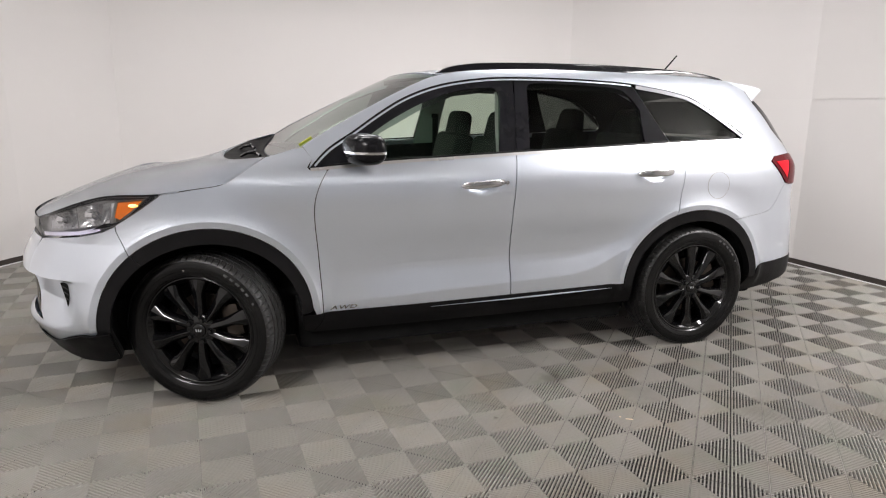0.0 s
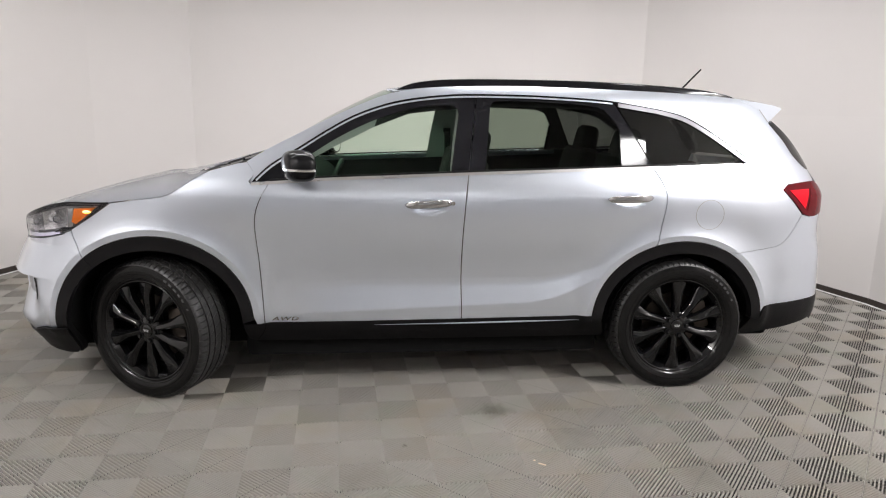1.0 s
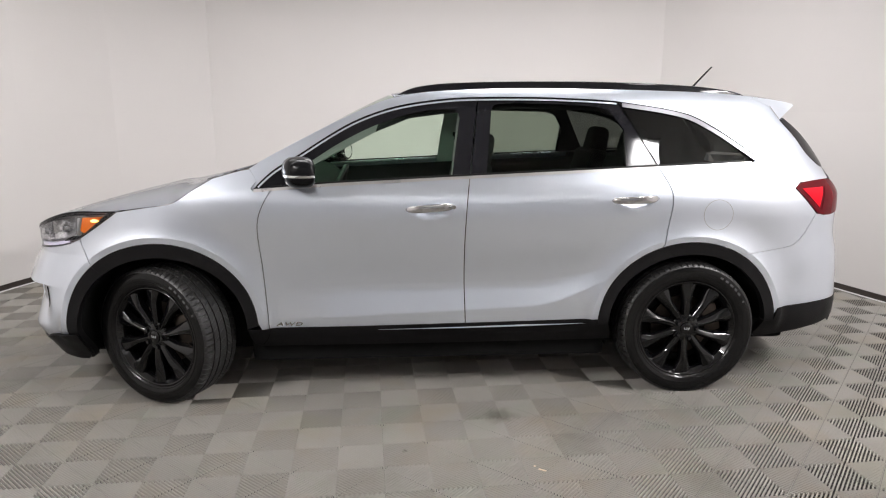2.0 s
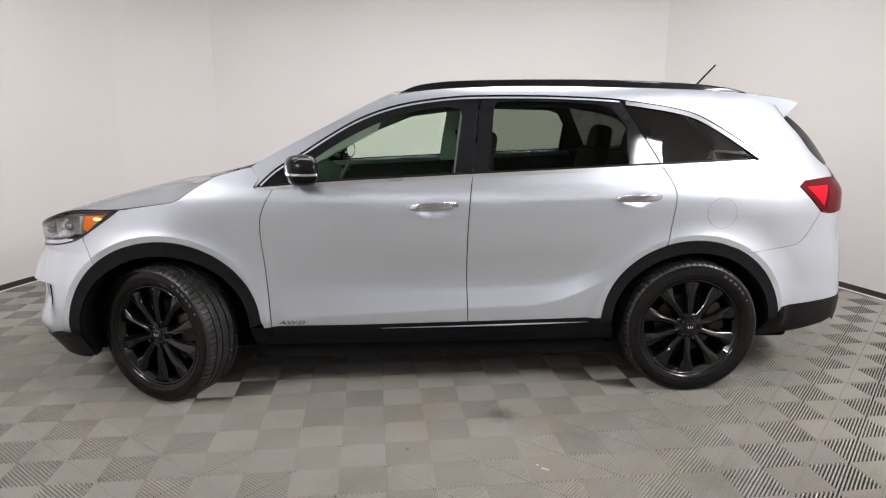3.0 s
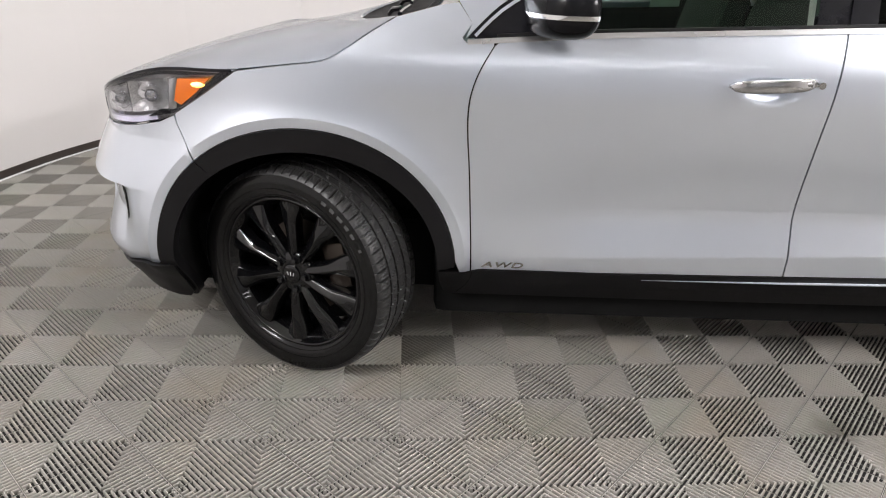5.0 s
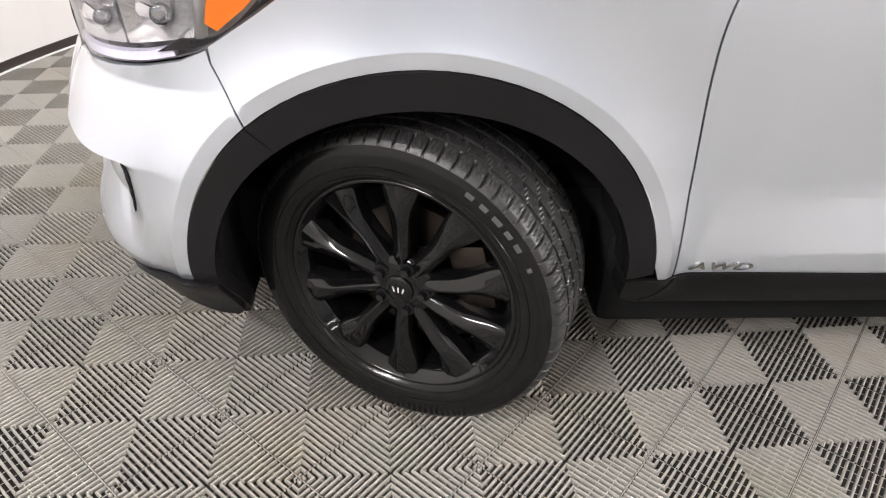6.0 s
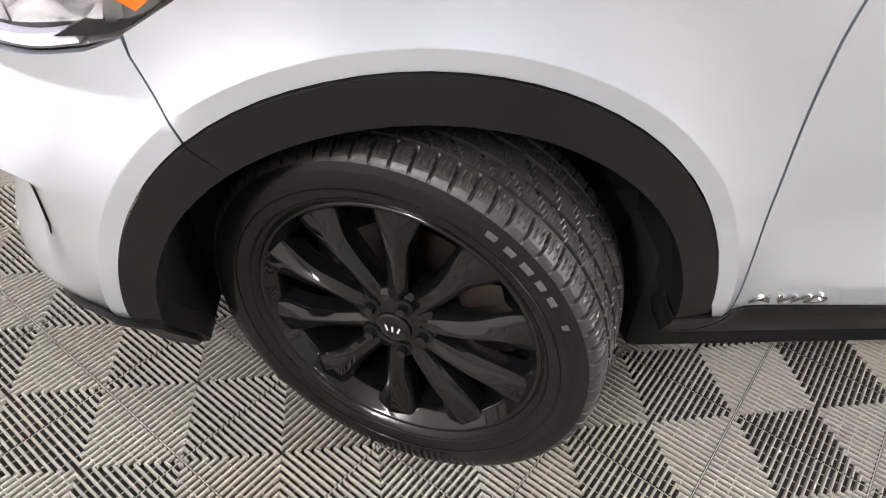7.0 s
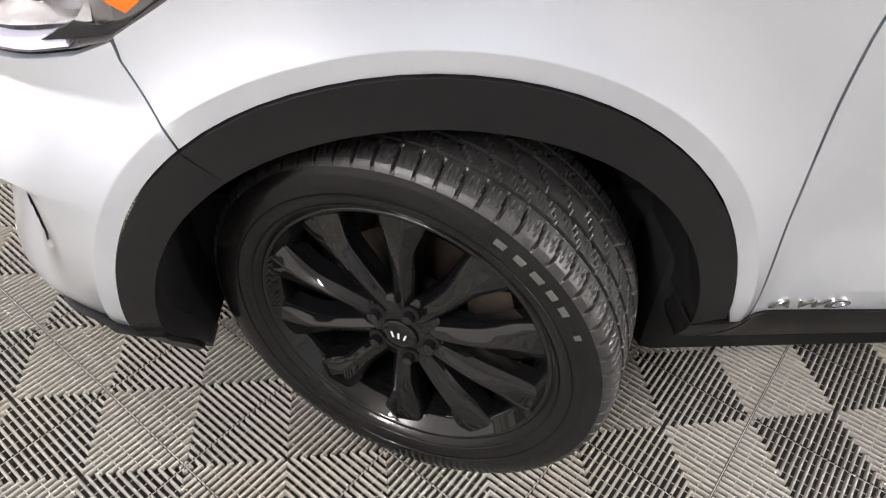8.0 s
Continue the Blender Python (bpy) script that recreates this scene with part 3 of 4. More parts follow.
side("rear_valance", r_val, PLASTIC, step=0.03, off=0.004, thick=0.05)
# slot in the bumper's corner
slot = curve([(-0.630, 0.588), (-0.606, 0.596), (-0.586, 0.594), (-0.582, 0.57), (-0.583, 0.54), (-0.588, 0.510), (-0.595, 0.488), (-0.603, 0.508), (-0.612, 0.534), (-0.622, 0.562), (-0.630, 0.588)], 3)
SLOT = side("bumper_slot", slot, DARK, step=0.02, off=0.003, thick=0.004)
for z, x0, x1 in ((0.575, -0.624, -0.585), (0.550, -0.615, -0.586), (0.525, -0.607, -0.588)):
    side("slot_fin", ribbon([(x0, z), ((x0 + x1) / 2, z - 0.002), (x1, z - 0.005)], 0.006), PLASTIC, SLOT, step=0.03, off=0.006, thick=0.008)

# window frames and panes
glass_f = curve([(0.775, 1.128), (0.793, 1.240)], 2) + curve([(0.793, 1.240), (0.915, 1.318), (1.036, 1.382), (1.144, 1.429), (1.282, 1.474), (1.40, 1.497), (1.50, 1.503), (1.548, 1.490), (1.560, 1.455)], 3) + [(1.536, 1.314), (1.512, 1.163)]
frame_f = [(0.515, 1.110)] + top_from(0.52, 1.65) + [(1.6575, 1.560), (1.601, 1.165)] + glass_f[::-1]
side("window_frame", frame_f, BLACK_TRIM, F_DOOR, step=0.05, off=-0.003, thick=0.02)
side("window_pane", glass_f, CLEAR, F_DOOR, step=0.06, off=-0.012, thick=0, lean=-0.09)
glass_r = [(1.688, 1.171), (1.730, 1.495)] + curve([(1.730, 1.495), (1.742, 1.518), (1.775, 1.530), (1.905, 1.533), (2.2, 1.522), (2.32, 1.506), (2.372, 1.474), (2.405, 1.43), (2.430, 1.39)], 3) + [(2.424, 1.30), (2.420, 1.199)]
frame_r = [(1.609, 1.167), (1.6645, 1.560)] + top_from(1.67, 2.40) + [(2.407, 1.540), (2.588, 1.205)] + glass_r[::-1]
side("window_frame", frame_r, BLACK_TRIM, R_DOOR, step=0.05, off=-0.004, thick=0.02, tilt=0.085)
side("window_pane", glass_r, PRIVACY, R_DOOR, step=0.06, off=-0.012, thick=0, lean=-0.09, tilt=-0.13)
glass_q = [(2.597, 1.207), (2.416, 1.540)] + top_from(2.42, 3.04) + [(3.075, 1.290), (3.098, 1.250), (3.090, 1.226)]
side("quarter_pane", glass_q, DARKGLASS, step=0.04, off=-0.005, thick=0.006, tilt=0.085)
side("quarter_trim", ribbon(shift(top_from(2.40, 3.15), -0.011, -0.014), 0.021), BAND, step=0.03, off=0.003, thick=0.012)
side("quarter_trim_gap", ribbon(shift(top_from(2.40, 3.15), -0.002, -0.002), 0.005), PLASTIC, step=0.04, off=0.0035, thick=0.004)
side("belt_seal", ribbon([(x, BELT(x) + 0.012) for x in np.linspace(0.60, 3.06, 30)], 0.009), PLASTIC, step=0.08, off=0.003, thick=0.008)
side("belt_strip", ribbon([(x, BELT(x)) for x in np.linspace(0.515, 3.10, 30)], 0.014), SATIN, step=0.08, off=0.004, thick=0.008)
side("roof_strip", ribbon(shift(top_from(0.53, 2.41), 0.004, -0.0135), 0.0085), SILVER, step=0.08, off=0.003, thick=0.006)


def edge(x, z, inset=0.0):
    """A place on the left side."""
    return Vector((x, -float(half(x, z)) + inset, z))


def arched(left, centre, n=24, power=2.0):
    """Rows across the car: each from its left edge over a middle point to the right edge."""
    rows = []
    for e, c in zip(left, centre):
        row = []
        for k in range(n + 1):
            s = 2 * k / n - 1
            w = abs(s) ** power
            row.append((e[0] * w + c[0] * (1 - w), s * abs(e[1]), e[2] * w + c[2] * (1 - w)))
        rows.append(row)
    return rows


# hood
e_line = curve([(-0.726, 0.876), (-0.60, 0.931), (-0.49, 0.976), (-0.40, 1.000), (-0.323, 1.007), (-0.24, 1.006), (-0.155, 1.008), (-0.02, 1.024), (0.098, 1.040), (0.159, 1.070), (0.23, 1.117), (0.309, 1.163)], 4)
c_line = curve([(-0.815, 0, 0.868), (-0.76, 0, 0.896), (-0.64, 0, 0.942), (-0.54, 0, 0.974), (-0.43, 0, 1.003), (-0.30, 0, 1.032), (-0.23, 0, 1.046), (-0.16, 0, 1.060), (-0.06, 0, 1.079), (0.00, 0, 1.091), (0.06, 0, 1.102), (0.12, 0, 1.112)], 4)
left = [edge(x, z, 0.004) for x, z in e_line]
part("hood", thicken(grid(arched(left, c_line, 28, 2.4)), 0.012), SILVER, CAR, "silver hood", angle=60)
# cowl under the windshield
left = [edge(0.309, 1.158, 0.01), edge(0.40, 1.172, 0.02), edge(0.48, 1.20, 0.03)]
part("cowl", thicken(grid(arched(left, [(0.12, 0, 1.102), (0.24, 0, 1.094), (0.355, 0, 1.118)], 16, 2.4)), 0.01), PLASTIC, CAR)
# windshield
a_line = curve([(0.488, 1.206), (0.579, 1.262), (0.752, 1.353), (0.927, 1.441), (1.106, 1.522), (1.225, 1.562)], 4)
left = [edge(x, z, 0.012) for x, z in a_line]
cl = curve([(0.36, 0, 1.122), (0.50, 0, 1.212), (0.69, 0, 1.334), (0.88, 0, 1.447), (1.07, 0, 1.544), (1.17, 0, 1.590)], 4)
part("windshield", grid(arched(left, cl, 24, 2.2)), WINDSHIELD, CAR, angle=60)
# roof
r_line = curve([(1.225, 1.567), (1.40, 1.590), (1.622, 1.603), (1.929, 1.610), (2.392, 1.604), (2.862, 1.590), (3.15, 1.570), (3.28, 1.556)], 4)
left = [edge(x, z, 0.004) for x, z in r_line]
cr = [(x - 0.035 * (1 - i / (len(r_line) - 1)), 0, z + 0.030 - 0.01 * (i / (len(r_line) - 1)) ** 2) for i, (x, z) in enumerate(r_line)]
part("roof", thicken(grid(arched(left, cr, 24, 2.6)), 0.02), SILVER, CAR, angle=60)
part("headliner", grid([[(x + 0.02, y * 0.97, z - 0.045) for x, y, z in row] for row in arched(left, cr, 12, 2.6)]), LINER, CAR)
# spoiler
rows = []
for k in range(25):
    s = 2 * k / 24 - 1
    y, back = 0.615 * s, 0.05 * (1 - s * s)
    up = 0.045 * (1 - s * s)
    ring = [(3.10, 1.570), (3.26, 1.558), (3.36, 1.542), (3.408, 1.530), (3.416, 1.521), (3.395, 1.498), (3.345, 1.445), (3.29, 1.446), (3.10, 1.53)]
    rows.append([(x + back, y, z + up) for x, z in ring])
bm = grid(rows, close_v=True)
bmesh.ops.holes_fill(bm, edges=[e for e in bm.edges if e.is_boundary], sides=0)
bmesh.ops.recalc_face_normals(bm, faces=bm.faces[:])
part("spoiler", bm, SILVER, CAR, "silver roof spoiler")
side("rear_window_edge", curve([(3.338, 1.437), (3.412, 1.345), (3.462, 1.265), (3.535, 1.203), (3.568, 1.190)], 3) + curve([(3.574, 1.205), (3.548, 1.262), (3.490, 1.338), (3.42, 1.405), (3.355, 1.455)], 3), GLOSS_BLACK, step=0.03, off=0.001, thick=0.02)
side("spoiler_gap", ribbon([(3.262, 1.560), (3.285, 1.515), (3.325, 1.450)], 0.0045), GREY_TRIM, step=0.03, off=0.002, thick=0.004)
# tail: glass, tailgate, bumper face
t_line = curve([(3.355, 1.455), (3.42, 1.405), (3.490, 1.338), (3.548, 1.262), (3.574, 1.205)], 3)
left = [edge(x, z, 0.004) for x, z in t_line]
part("rear_window", grid(arched(left, [(x + 0.09, 0, z) for x, z in t_line], 16, 2.4)), DARKGLASS, CAR, "dark rear window")
g_line = curve([(3.575, 1.185), (3.62, 1.125), (3.66, 1.05), (3.685, 0.95), (3.69, 0.80), (3.70, 0.70)], 4)
left = [edge(x, z, 0.004) for x, z in g_line]
part("tailgate", grid(arched(left, [(x + 0.11, 0, z) for x, z in g_line], 16, 2.4)), SILVER, CAR, "silver tailgate")
b_line = curve([(3.722, 0.80), (3.752, 0.74), (3.772, 0.66), (3.776, 0.58), (3.766, 0.50), (3.758, 0.465)], 4)
left = [edge(x, z) for x, z in b_line]
part("rear_bumper_face", grid(arched(left, [(x + 0.14, 0, z) for x, z in b_line], 16, 2.4)), SILVER, CAR)
b_line = curve([(3.758, 0.462), (3.752, 0.40), (3.71, 0.30)], 4)
left = [edge(x, z) for x, z in b_line]
part("rear_lower_face", grid(arched(left, [(x + 0.12, 0, z) for x, z in b_line], 16, 2.4)), PLASTIC, CAR)
# front face
for name, line, mat, reach in (("front_bumper_face", [(-0.722, 0.775), (-0.757, 0.72), (-0.785, 0.66), (-0.788, 0.615)], SILVER, 0.12), ("front_bumper_lower", [(-0.735, 0.395), (-0.765, 0.36), (-0.725, 0.306)], SILVER, 0.14),
                               ("lower_grille", [(-0.788, 0.608), (-0.773, 0.560), (-0.763, 0.50), (-0.753, 0.43), (-0.738, 0.39)], BLACK_TRIM, 0.10), ("front_lower_lip", [(-0.725, 0.304), (-0.74, 0.26), (-0.70, 0.225)], PLASTIC, 0.15), ("upper_grille", [(-0.726, 0.870), (-0.735, 0.82), (-0.722, 0.777)], BLACK_TRIM, 0.10)):
    line = curve(line, 4)
    left = [edge(x, z, 0.002) for x, z in line]
    part(name, grid(arched(left, [(x - reach, 0, z) for x, z in line], 20, 2.4)), mat, CAR)
# floor pan, tunnel for the wheels' liners
part("floor_pan", box(bmesh.new(), (4.0, 1.30, 0.28), pose(1.48, 0, 0.325), 0.04), DARK, CAR)
part("rocker_floor", box(bmesh.new(), (1.93, 1.60, 0.26), pose(1.40, 0, 0.292), 0.035), DARK, CAR)
part("inner_body", box(bmesh.new(), (1.9, 1.66, 0.5), pose(1.42, 0, 0.62), 0.04), DARK, CAR)
for k in (0, 1):
    cx, cz, w, h = ARCHES[k]
    for s in (-1, 1):
        rows = [[(cx + 0.44 * math.cos(radians(a)), s * y, cz + 0.395 * math.sin(radians(a))) for y in (min(0.905, float(half(cx + 0.44 * math.cos(radians(a)), cz + 0.395 * math.sin(radians(a)))) - 0.02), 0.80, 0.65, 0.55)] + [(cx, s * 0.55, cz)] for a in np.linspace(-2, 203, 42)]
        part("wheel_liner", grid(rows), DARK, CAR)


# ---- wheels ----
R_TYRE, R_RIM, R_LOADED = 0.366, 0.262, 0.3574


def revolve(profile, seg=96, change=None):
    rows = []
    for k in range(seg):
        a = 2 * math.pi * k / seg
        rows.append([(r * math.cos(a), y, r * math.sin(a)) for y, r in (change(k, profile) if change else profile)])
    return grid(rows, close_u=True, flip=True)


def flatten(bm):
    for v in bm.verts:
        if v.co.z < -R_LOADED:
            v.co.z = -R_LOADED
    return bm


def tread_cut(k, profile):
    """Cuts of the tread at one of its steps: curved slots over the shoulders, slanted ones on the ribs."""
    out = []
    for y, r in profile:
        deep, v = 0.0, abs(y)
        if 0.0697 < v < 0.117:
            j = (k + int(2.4 * math.sin((v - 0.07) * 40))) % 14
            slot = 0.0075 if v > 0.076 else 0.004
            deep = slot if j in (0, 1) else 0.0022 if j in (5, 6, 10) and 0.078 < v < 0.1035 and (j != 6 or v < 0.09) else 0.0
            deep = min(deep, 0.0035) if v > 0.113 else deep
        elif 0.030 < v < 0.0622:
            j = (k + int(v * 330)) % 21
            deep = 0.0045 if j in (0, 1) else 0.0020 if j == 10 else 0.0
        elif v <= 0.0212:
            j = (k - int(y * 330)) % 21
            deep = 0.0040 if j in (0, 1) else 0.0
        out.append((y, r - deep))
    return out


def wheel():
    """A black alloy wheel with its tyre; its outer face looks along -y."""
    root = new("wheel")
    root.parent = CAR
    wall_profile = curve([(-0.098, 0.262), (-0.110, 0.272), (-0.119, 0.290), (-0.1225, 0.308), (-0.1218, 0.325), (-0.1175, 0.3395)], 3)
    wall_profile = [(y, R_RIM + 1.0612 * (r - R_RIM)) for y, r in wall_profile]
    bm = revolve(wall_profile, 128)
    other = revolve([(-y, r) for y, r in wall_profile[::-1]], 64)
    me = bpy.data.meshes.new("tmp")
    other.to_mesh(me)
    other.free()
    bm.from_mesh(me)
    bpy.data.meshes.remove(me)
    part("tyre", flatten(bm), RUBBER, root, "black rubber tyre sidewall with raised marks", angle=50)
    half_tread = [(0.1175, 0.3395), (0.1158, 0.3430), (0.1135, 0.3462), (0.110, 0.3495), (0.1055, 0.3520), (0.100, 0.3543), (0.093, 0.3560), (0.085, 0.3571), (0.078, 0.3576), (0.072, 0.3580), (0.0695, 0.3580), (0.0690, 0.3510), (0.0625, 0.3510), (0.0620, 0.3592), (0.055, 0.3595), (0.047, 0.3597), (0.038, 0.3599), (0.0302, 0.3600), (0.0295, 0.3525), (0.0215, 0.3525), (0.0210, 0.3600), (0.010, 0.3600), (0.0, 0.3600)]
    half_tread = [(y, R_RIM + 1.0612 * (r - R_RIM)) for y, r in half_tread]
    prof_t = [(-y, r) for y, r in half_tread] + half_tread[::-1][1:]
    part("tread", flatten(revolve(prof_t, 1008, tread_cut)), TREAD, root, "worn dark grey tyre tread with grooves", angle=14)
    # raised marks on the sidewall, plain bars for its lettering
    for a0, span in ((35, 3.6), (40.5, 3.6), (46, 4.4), (52.5, 3.6), (58.5, 3.6), (27, 2.0)):
        bm = box(bmesh.new(), (0.015, 0.0016, R_TYRE * radians(span) * 0.8), Matrix.Rotation(-radians(a0 + span / 2), 4, "Y") @ pose(0.3225, -0.1218, 0), 0.0006, 1)
        part("marking", bm, MARK, root, "pale raised mark on the tyre")
    bm = revolve([(-0.1225, 0.2985), (-0.1236, 0.2992), (-0.1236, 0.3002), (-0.1222, 0.301)], 96)
    part("tyre_ring", bm, RUBBER, root)
    for r, y in ((0.2775, -0.1140), (0.3345, -0.1155)):
        part("tyre_ring", revolve([(y + 0.0004, r - 0.0016), (y - 0.0012, r - 0.0006), (y - 0.0012, r + 0.0006), (y + 0.0010, r + 0.0016)], 96), RUBBER, root)
    # rim
    rim_line = curve([(-0.090, 0.2645), (-0.1005, 0.266), (-0.1035, 0.262), (-0.1020, 0.2578), (-0.0990, 0.2552), (-0.088, 0.2464), (-0.077, 0.2380), (-0.062, 0.2340), (-0.03, 0.2325), (0.05, 0.2315), (0.105, 0.237)], 3)
    part("rim", revolve(rim_line, 128), RIM, root, "gloss black alloy rim", angle=50)
    rows = []
    for k in range(17):
        s = k / 16
        r = 0.036 + s * 0.221
        y0 = -0.088 - 0.007 * s - 0.008 * math.sin(math.pi * s)
        # narrow at the neck, a paddle at the rim; a keel runs along the rear edge
        lead = -(0.0185 + 0.003 * math.sin(math.pi * s) + 0.020 * step01(0.40, 1.0, s) + 0.003 * s)
        trail = 0.0185 + 0.002 * math.sin(math.pi * s) + 0.003 * s + 0.024 * step01(0.60, 1.02, s)
        keel = trail - 0.013 - 0.006 * s - 0.016 * step01(0.55, 1.0, s)
        fall = 0.004 + 0.011 * math.sin(math.pi * s) ** 0.9
        low = 0.050
        at = lambda u: keel + (lead - keel) * u
        row = [(lead, low), (lead - 0.0006, fall + 0.012), (lead + 0.0010, fall + 0.0055), (lead + 0.0050, fall + 0.0012), (at(0.80), 0.80 * fall), (at(0.55), 0.52 * fall), (at(0.28), 0.20 * fall), (at(0.08), 0.01 * fall),
               (keel, -0.0006), (keel + 0.0022, 0.0002), (0.6 * keel + 0.4 * trail, 0.0040), (trail - 0.0044, 0.0095), (trail - 0.0010, 0.0130), (trail + 0.0006, 0.0180), (trail, low)]
        rows.append([(t, y0 + d, r) for t, d in row])
    bm = grid(rows, close_v=True)
    bmesh.ops.holes_fill(bm, edges=[e for e in bm.edges if e.is_boundary], sides=0)
    bmesh.ops.recalc_face_normals(bm, faces=bm.faces[:])
    first = part("spoke", bm, RIM, root, angle=70)
    for k in range(1, 10):
        o = first.copy()
        scene.collection.objects.link(o)
        o.matrix_basis = Matrix.Rotation(radians(36 * k), 4, "Y")
    hub_line = [(-0.020, 0.082), (-0.072, 0.081), (-0.082, 0.076), (-0.087, 0.066), (-0.090, 0.050), (-0.094, 0.036), (-0.093, 0.032)]
    part("hub", revolve(hub_line, 64), RIM, root, angle=40)
    bm = revolve([(-0.090, 0.033), (-0.0975, 0.0325), (-0.0995, 0.030), (-0.1005, 0.015), (-0.101, 0.0001)], 48)
    part("centre_cap", bm, RIM, root, "black centre cap with a pale plain mark", angle=40)
    for dx, turn in ((-0.0115, -18), (0.0, 0), (0.0115, 18)):
        part("marking", box(bmesh.new(), (0.0032, 0.001, 0.013), pose(dx, -0.1012, 0.001, 0, turn, 0)), PALE, root)
    for k in range(5):
        m = Matrix.Rotation(radians(72 * k + 18), 4, "Y") @ pose(0, 0, 0.055)
        bm = bmesh.new()
        bmesh.ops.create_cone(bm, cap_ends=True, segments=24, radius1=0.0165, radius2=0.0165, depth=0.004, matrix=m @ pose(0, -0.0905, 0, 90))
        part("lug_seat", bm, DARK, root)
        bm = bmesh.new()
        bmesh.ops.create_cone(bm, cap_ends=True, segments=6, radius1=0.0115, radius2=0.0095, depth=0.020, matrix=m @ pose(0, -0.096, 0, 90))
        part("lug_nut", bm, GLOSS_BLACK, root)
    bm = revolve([(0.012, 0.165), (-0.012, 0.165), (-0.012, 0.075), (-0.030, 0.070)], 96)
    part("brake_disc", bm, STEEL, root, "worn steel brake disc")
    part("dust_shield", revolve([(0.040, 0.225), (0.034, 0.215), (0.034, 0.030), (0.030, 0.0005)], 64), DARK, root)
    bm = box(bmesh.new(), (0.09, 0.10, 0.16), pose(0.150, -0.005, 0.045, 0, -15, 0), 0.02)
    part("brake_caliper", bm, STEEL, root)
    bm = tube([(0.232, -0.062, -0.045), (0.222, -0.088, -0.043)], 0.0042, 10)
    part("valve", bm, CHROME, root)
    return root


first = wheel()
first.matrix_basis = pose(0.004, -0.805, R_LOADED - 0.012, 0, 0, -25)
for x, y, turn in ((0.0, 0.805, 155), (WHEELBASE, -0.805, 0), (WHEELBASE, 0.805, 180)):
    copy_thing(first, pose(x, y, R_LOADED - (0.018 if x > 1 else 0.012), 0, 0, turn))
for x in (0.0, WHEELBASE):
    part("axle", tube([(x, -0.74, 0.33), (x, 0.74, 0.33)], 0.045, 12), DARK, CAR)


# ---- lamps, mirrors, rails and trim ----
outline = [(-0.724, 0.868)] + curve([(-0.724, 0.868), (-0.60, 0.926), (-0.49, 0.970), (-0.40, 0.994), (-0.323, 1.000), (-0.24, 0.999), (-0.158, 1.000)], 4) + curve([(-0.158, 1.000), (-0.257, 0.928), (-0.345, 0.868), (-0.411, 0.843)], 4) + curve([(-0.411, 0.843), (-0.50, 0.823), (-0.608, 0.806), (-0.716, 0.782)], 4)
LAMP = [new("headlight"), new("headlight")]
for h in LAMP:
    h.parent = CAR
    tagged(h, "clear headlight with chrome reflectors and amber corner")
side("housing", outline, LAMP_GREY, LAMP, step=0.04, off=-0.055, thick=-0.045)
side("bezel", curve([(-0.45, 0.850), (-0.36, 0.868), (-0.30, 0.905), (-0.24, 0.945), (-0.18, 0.990), (-0.21, 0.992), (-0.29, 0.915), (-0.345, 0.882), (-0.40, 0.878)], 3), BLACK_TRIM, LAMP, "black lower bezel", step=0.03, off=-0.006, thick=0.01)
side("bezel", curve([(-0.66, 0.895), (-0.58, 0.930), (-0.49, 0.967), (-0.40, 0.991), (-0.30, 0.993), (-0.20, 0.990), (-0.30, 0.984), (-0.40, 0.980), (-0.50, 0.953), (-0.58, 0.924)], 3), BLACK_TRIM, LAMP, step=0.03, off=-0.006, thick=0.01)
side("lens", outline, LENS, LAMP, step=0.04, off=-0.002, thick=0)
side("amber_reflector", [(-0.332, 0.972), (-0.236, 0.976), (-0.280, 0.934), (-0.332, 0.894), (-0.352, 0.906)], AMBER, LAMP, step=0.02, off=-0.008, thick=0.02)
def bowl(s, quad, depth, n=12):
    """A hollow reflector between four corners in x and z."""
    (x0, z0), (x1, z1), (x2, z2), (x3, z3) = quad
    rows = []
    for i in range(n + 1):
        u, row = i / n, []
        for j in range(n + 1):
            v = j / n
            x = (1 - v) * ((1 - u) * x0 + u * x1) + v * ((1 - u) * x3 + u * x2)
            z = (1 - v) * ((1 - u) * z0 + u * z1) + v * ((1 - u) * z3 + u * z2)
            d = depth * (1 - abs(2 * u - 1) ** 2.5) * (1 - abs(2 * v - 1) ** 2.5)
            row.append((x + 0.3 * d, s * (float(half(x, z)) - 0.012 - d), z))
        rows.append(row)
    return thicken(grid(rows, flip=s > 0), -0.002)


for s, h in ((-1, LAMP[0]), (1, LAMP[1])):
    for quad in (((-0.645, 0.838), (-0.512, 0.856), (-0.512, 0.946), (-0.645, 0.898)), ((-0.507, 0.856), (-0.376, 0.880), (-0.352, 0.976), (-0.507, 0.950))):
        part("reflector", bowl(s, quad, 0.030), REFLECTOR, h, "chrome reflector bowl", angle=50)
    part("bezel", bowl(s, ((-0.375, 0.872), (-0.350, 0.884), (-0.338, 0.975), (-0.360, 0.968)), -0.006, 6), SATIN, h)
for s, h in ((-1, LAMP[0]), (1, LAMP[1])):
    bm = bmesh.new()
    bmesh.ops.create_uvsphere(bm, u_segments=20, v_segments=10, radius=0.014, matrix=pose(-0.272, s * (float(half(-0.272, 0.958)) - 0.010), 0.957) @ Matrix.Diagonal((1.5, 0.5, 0.62, 1)))
    part("marker_bulb", bm, AMBER_BULB, h, "lit amber marker bulb")
side("light_guide", ribbon(curve([(-0.706, 0.797), (-0.608, 0.818), (-0.50, 0.834), (-0.42, 0.852)], 4), 0.016), DRL, LAMP, step=0.04, off=-0.010, thick=0.02)
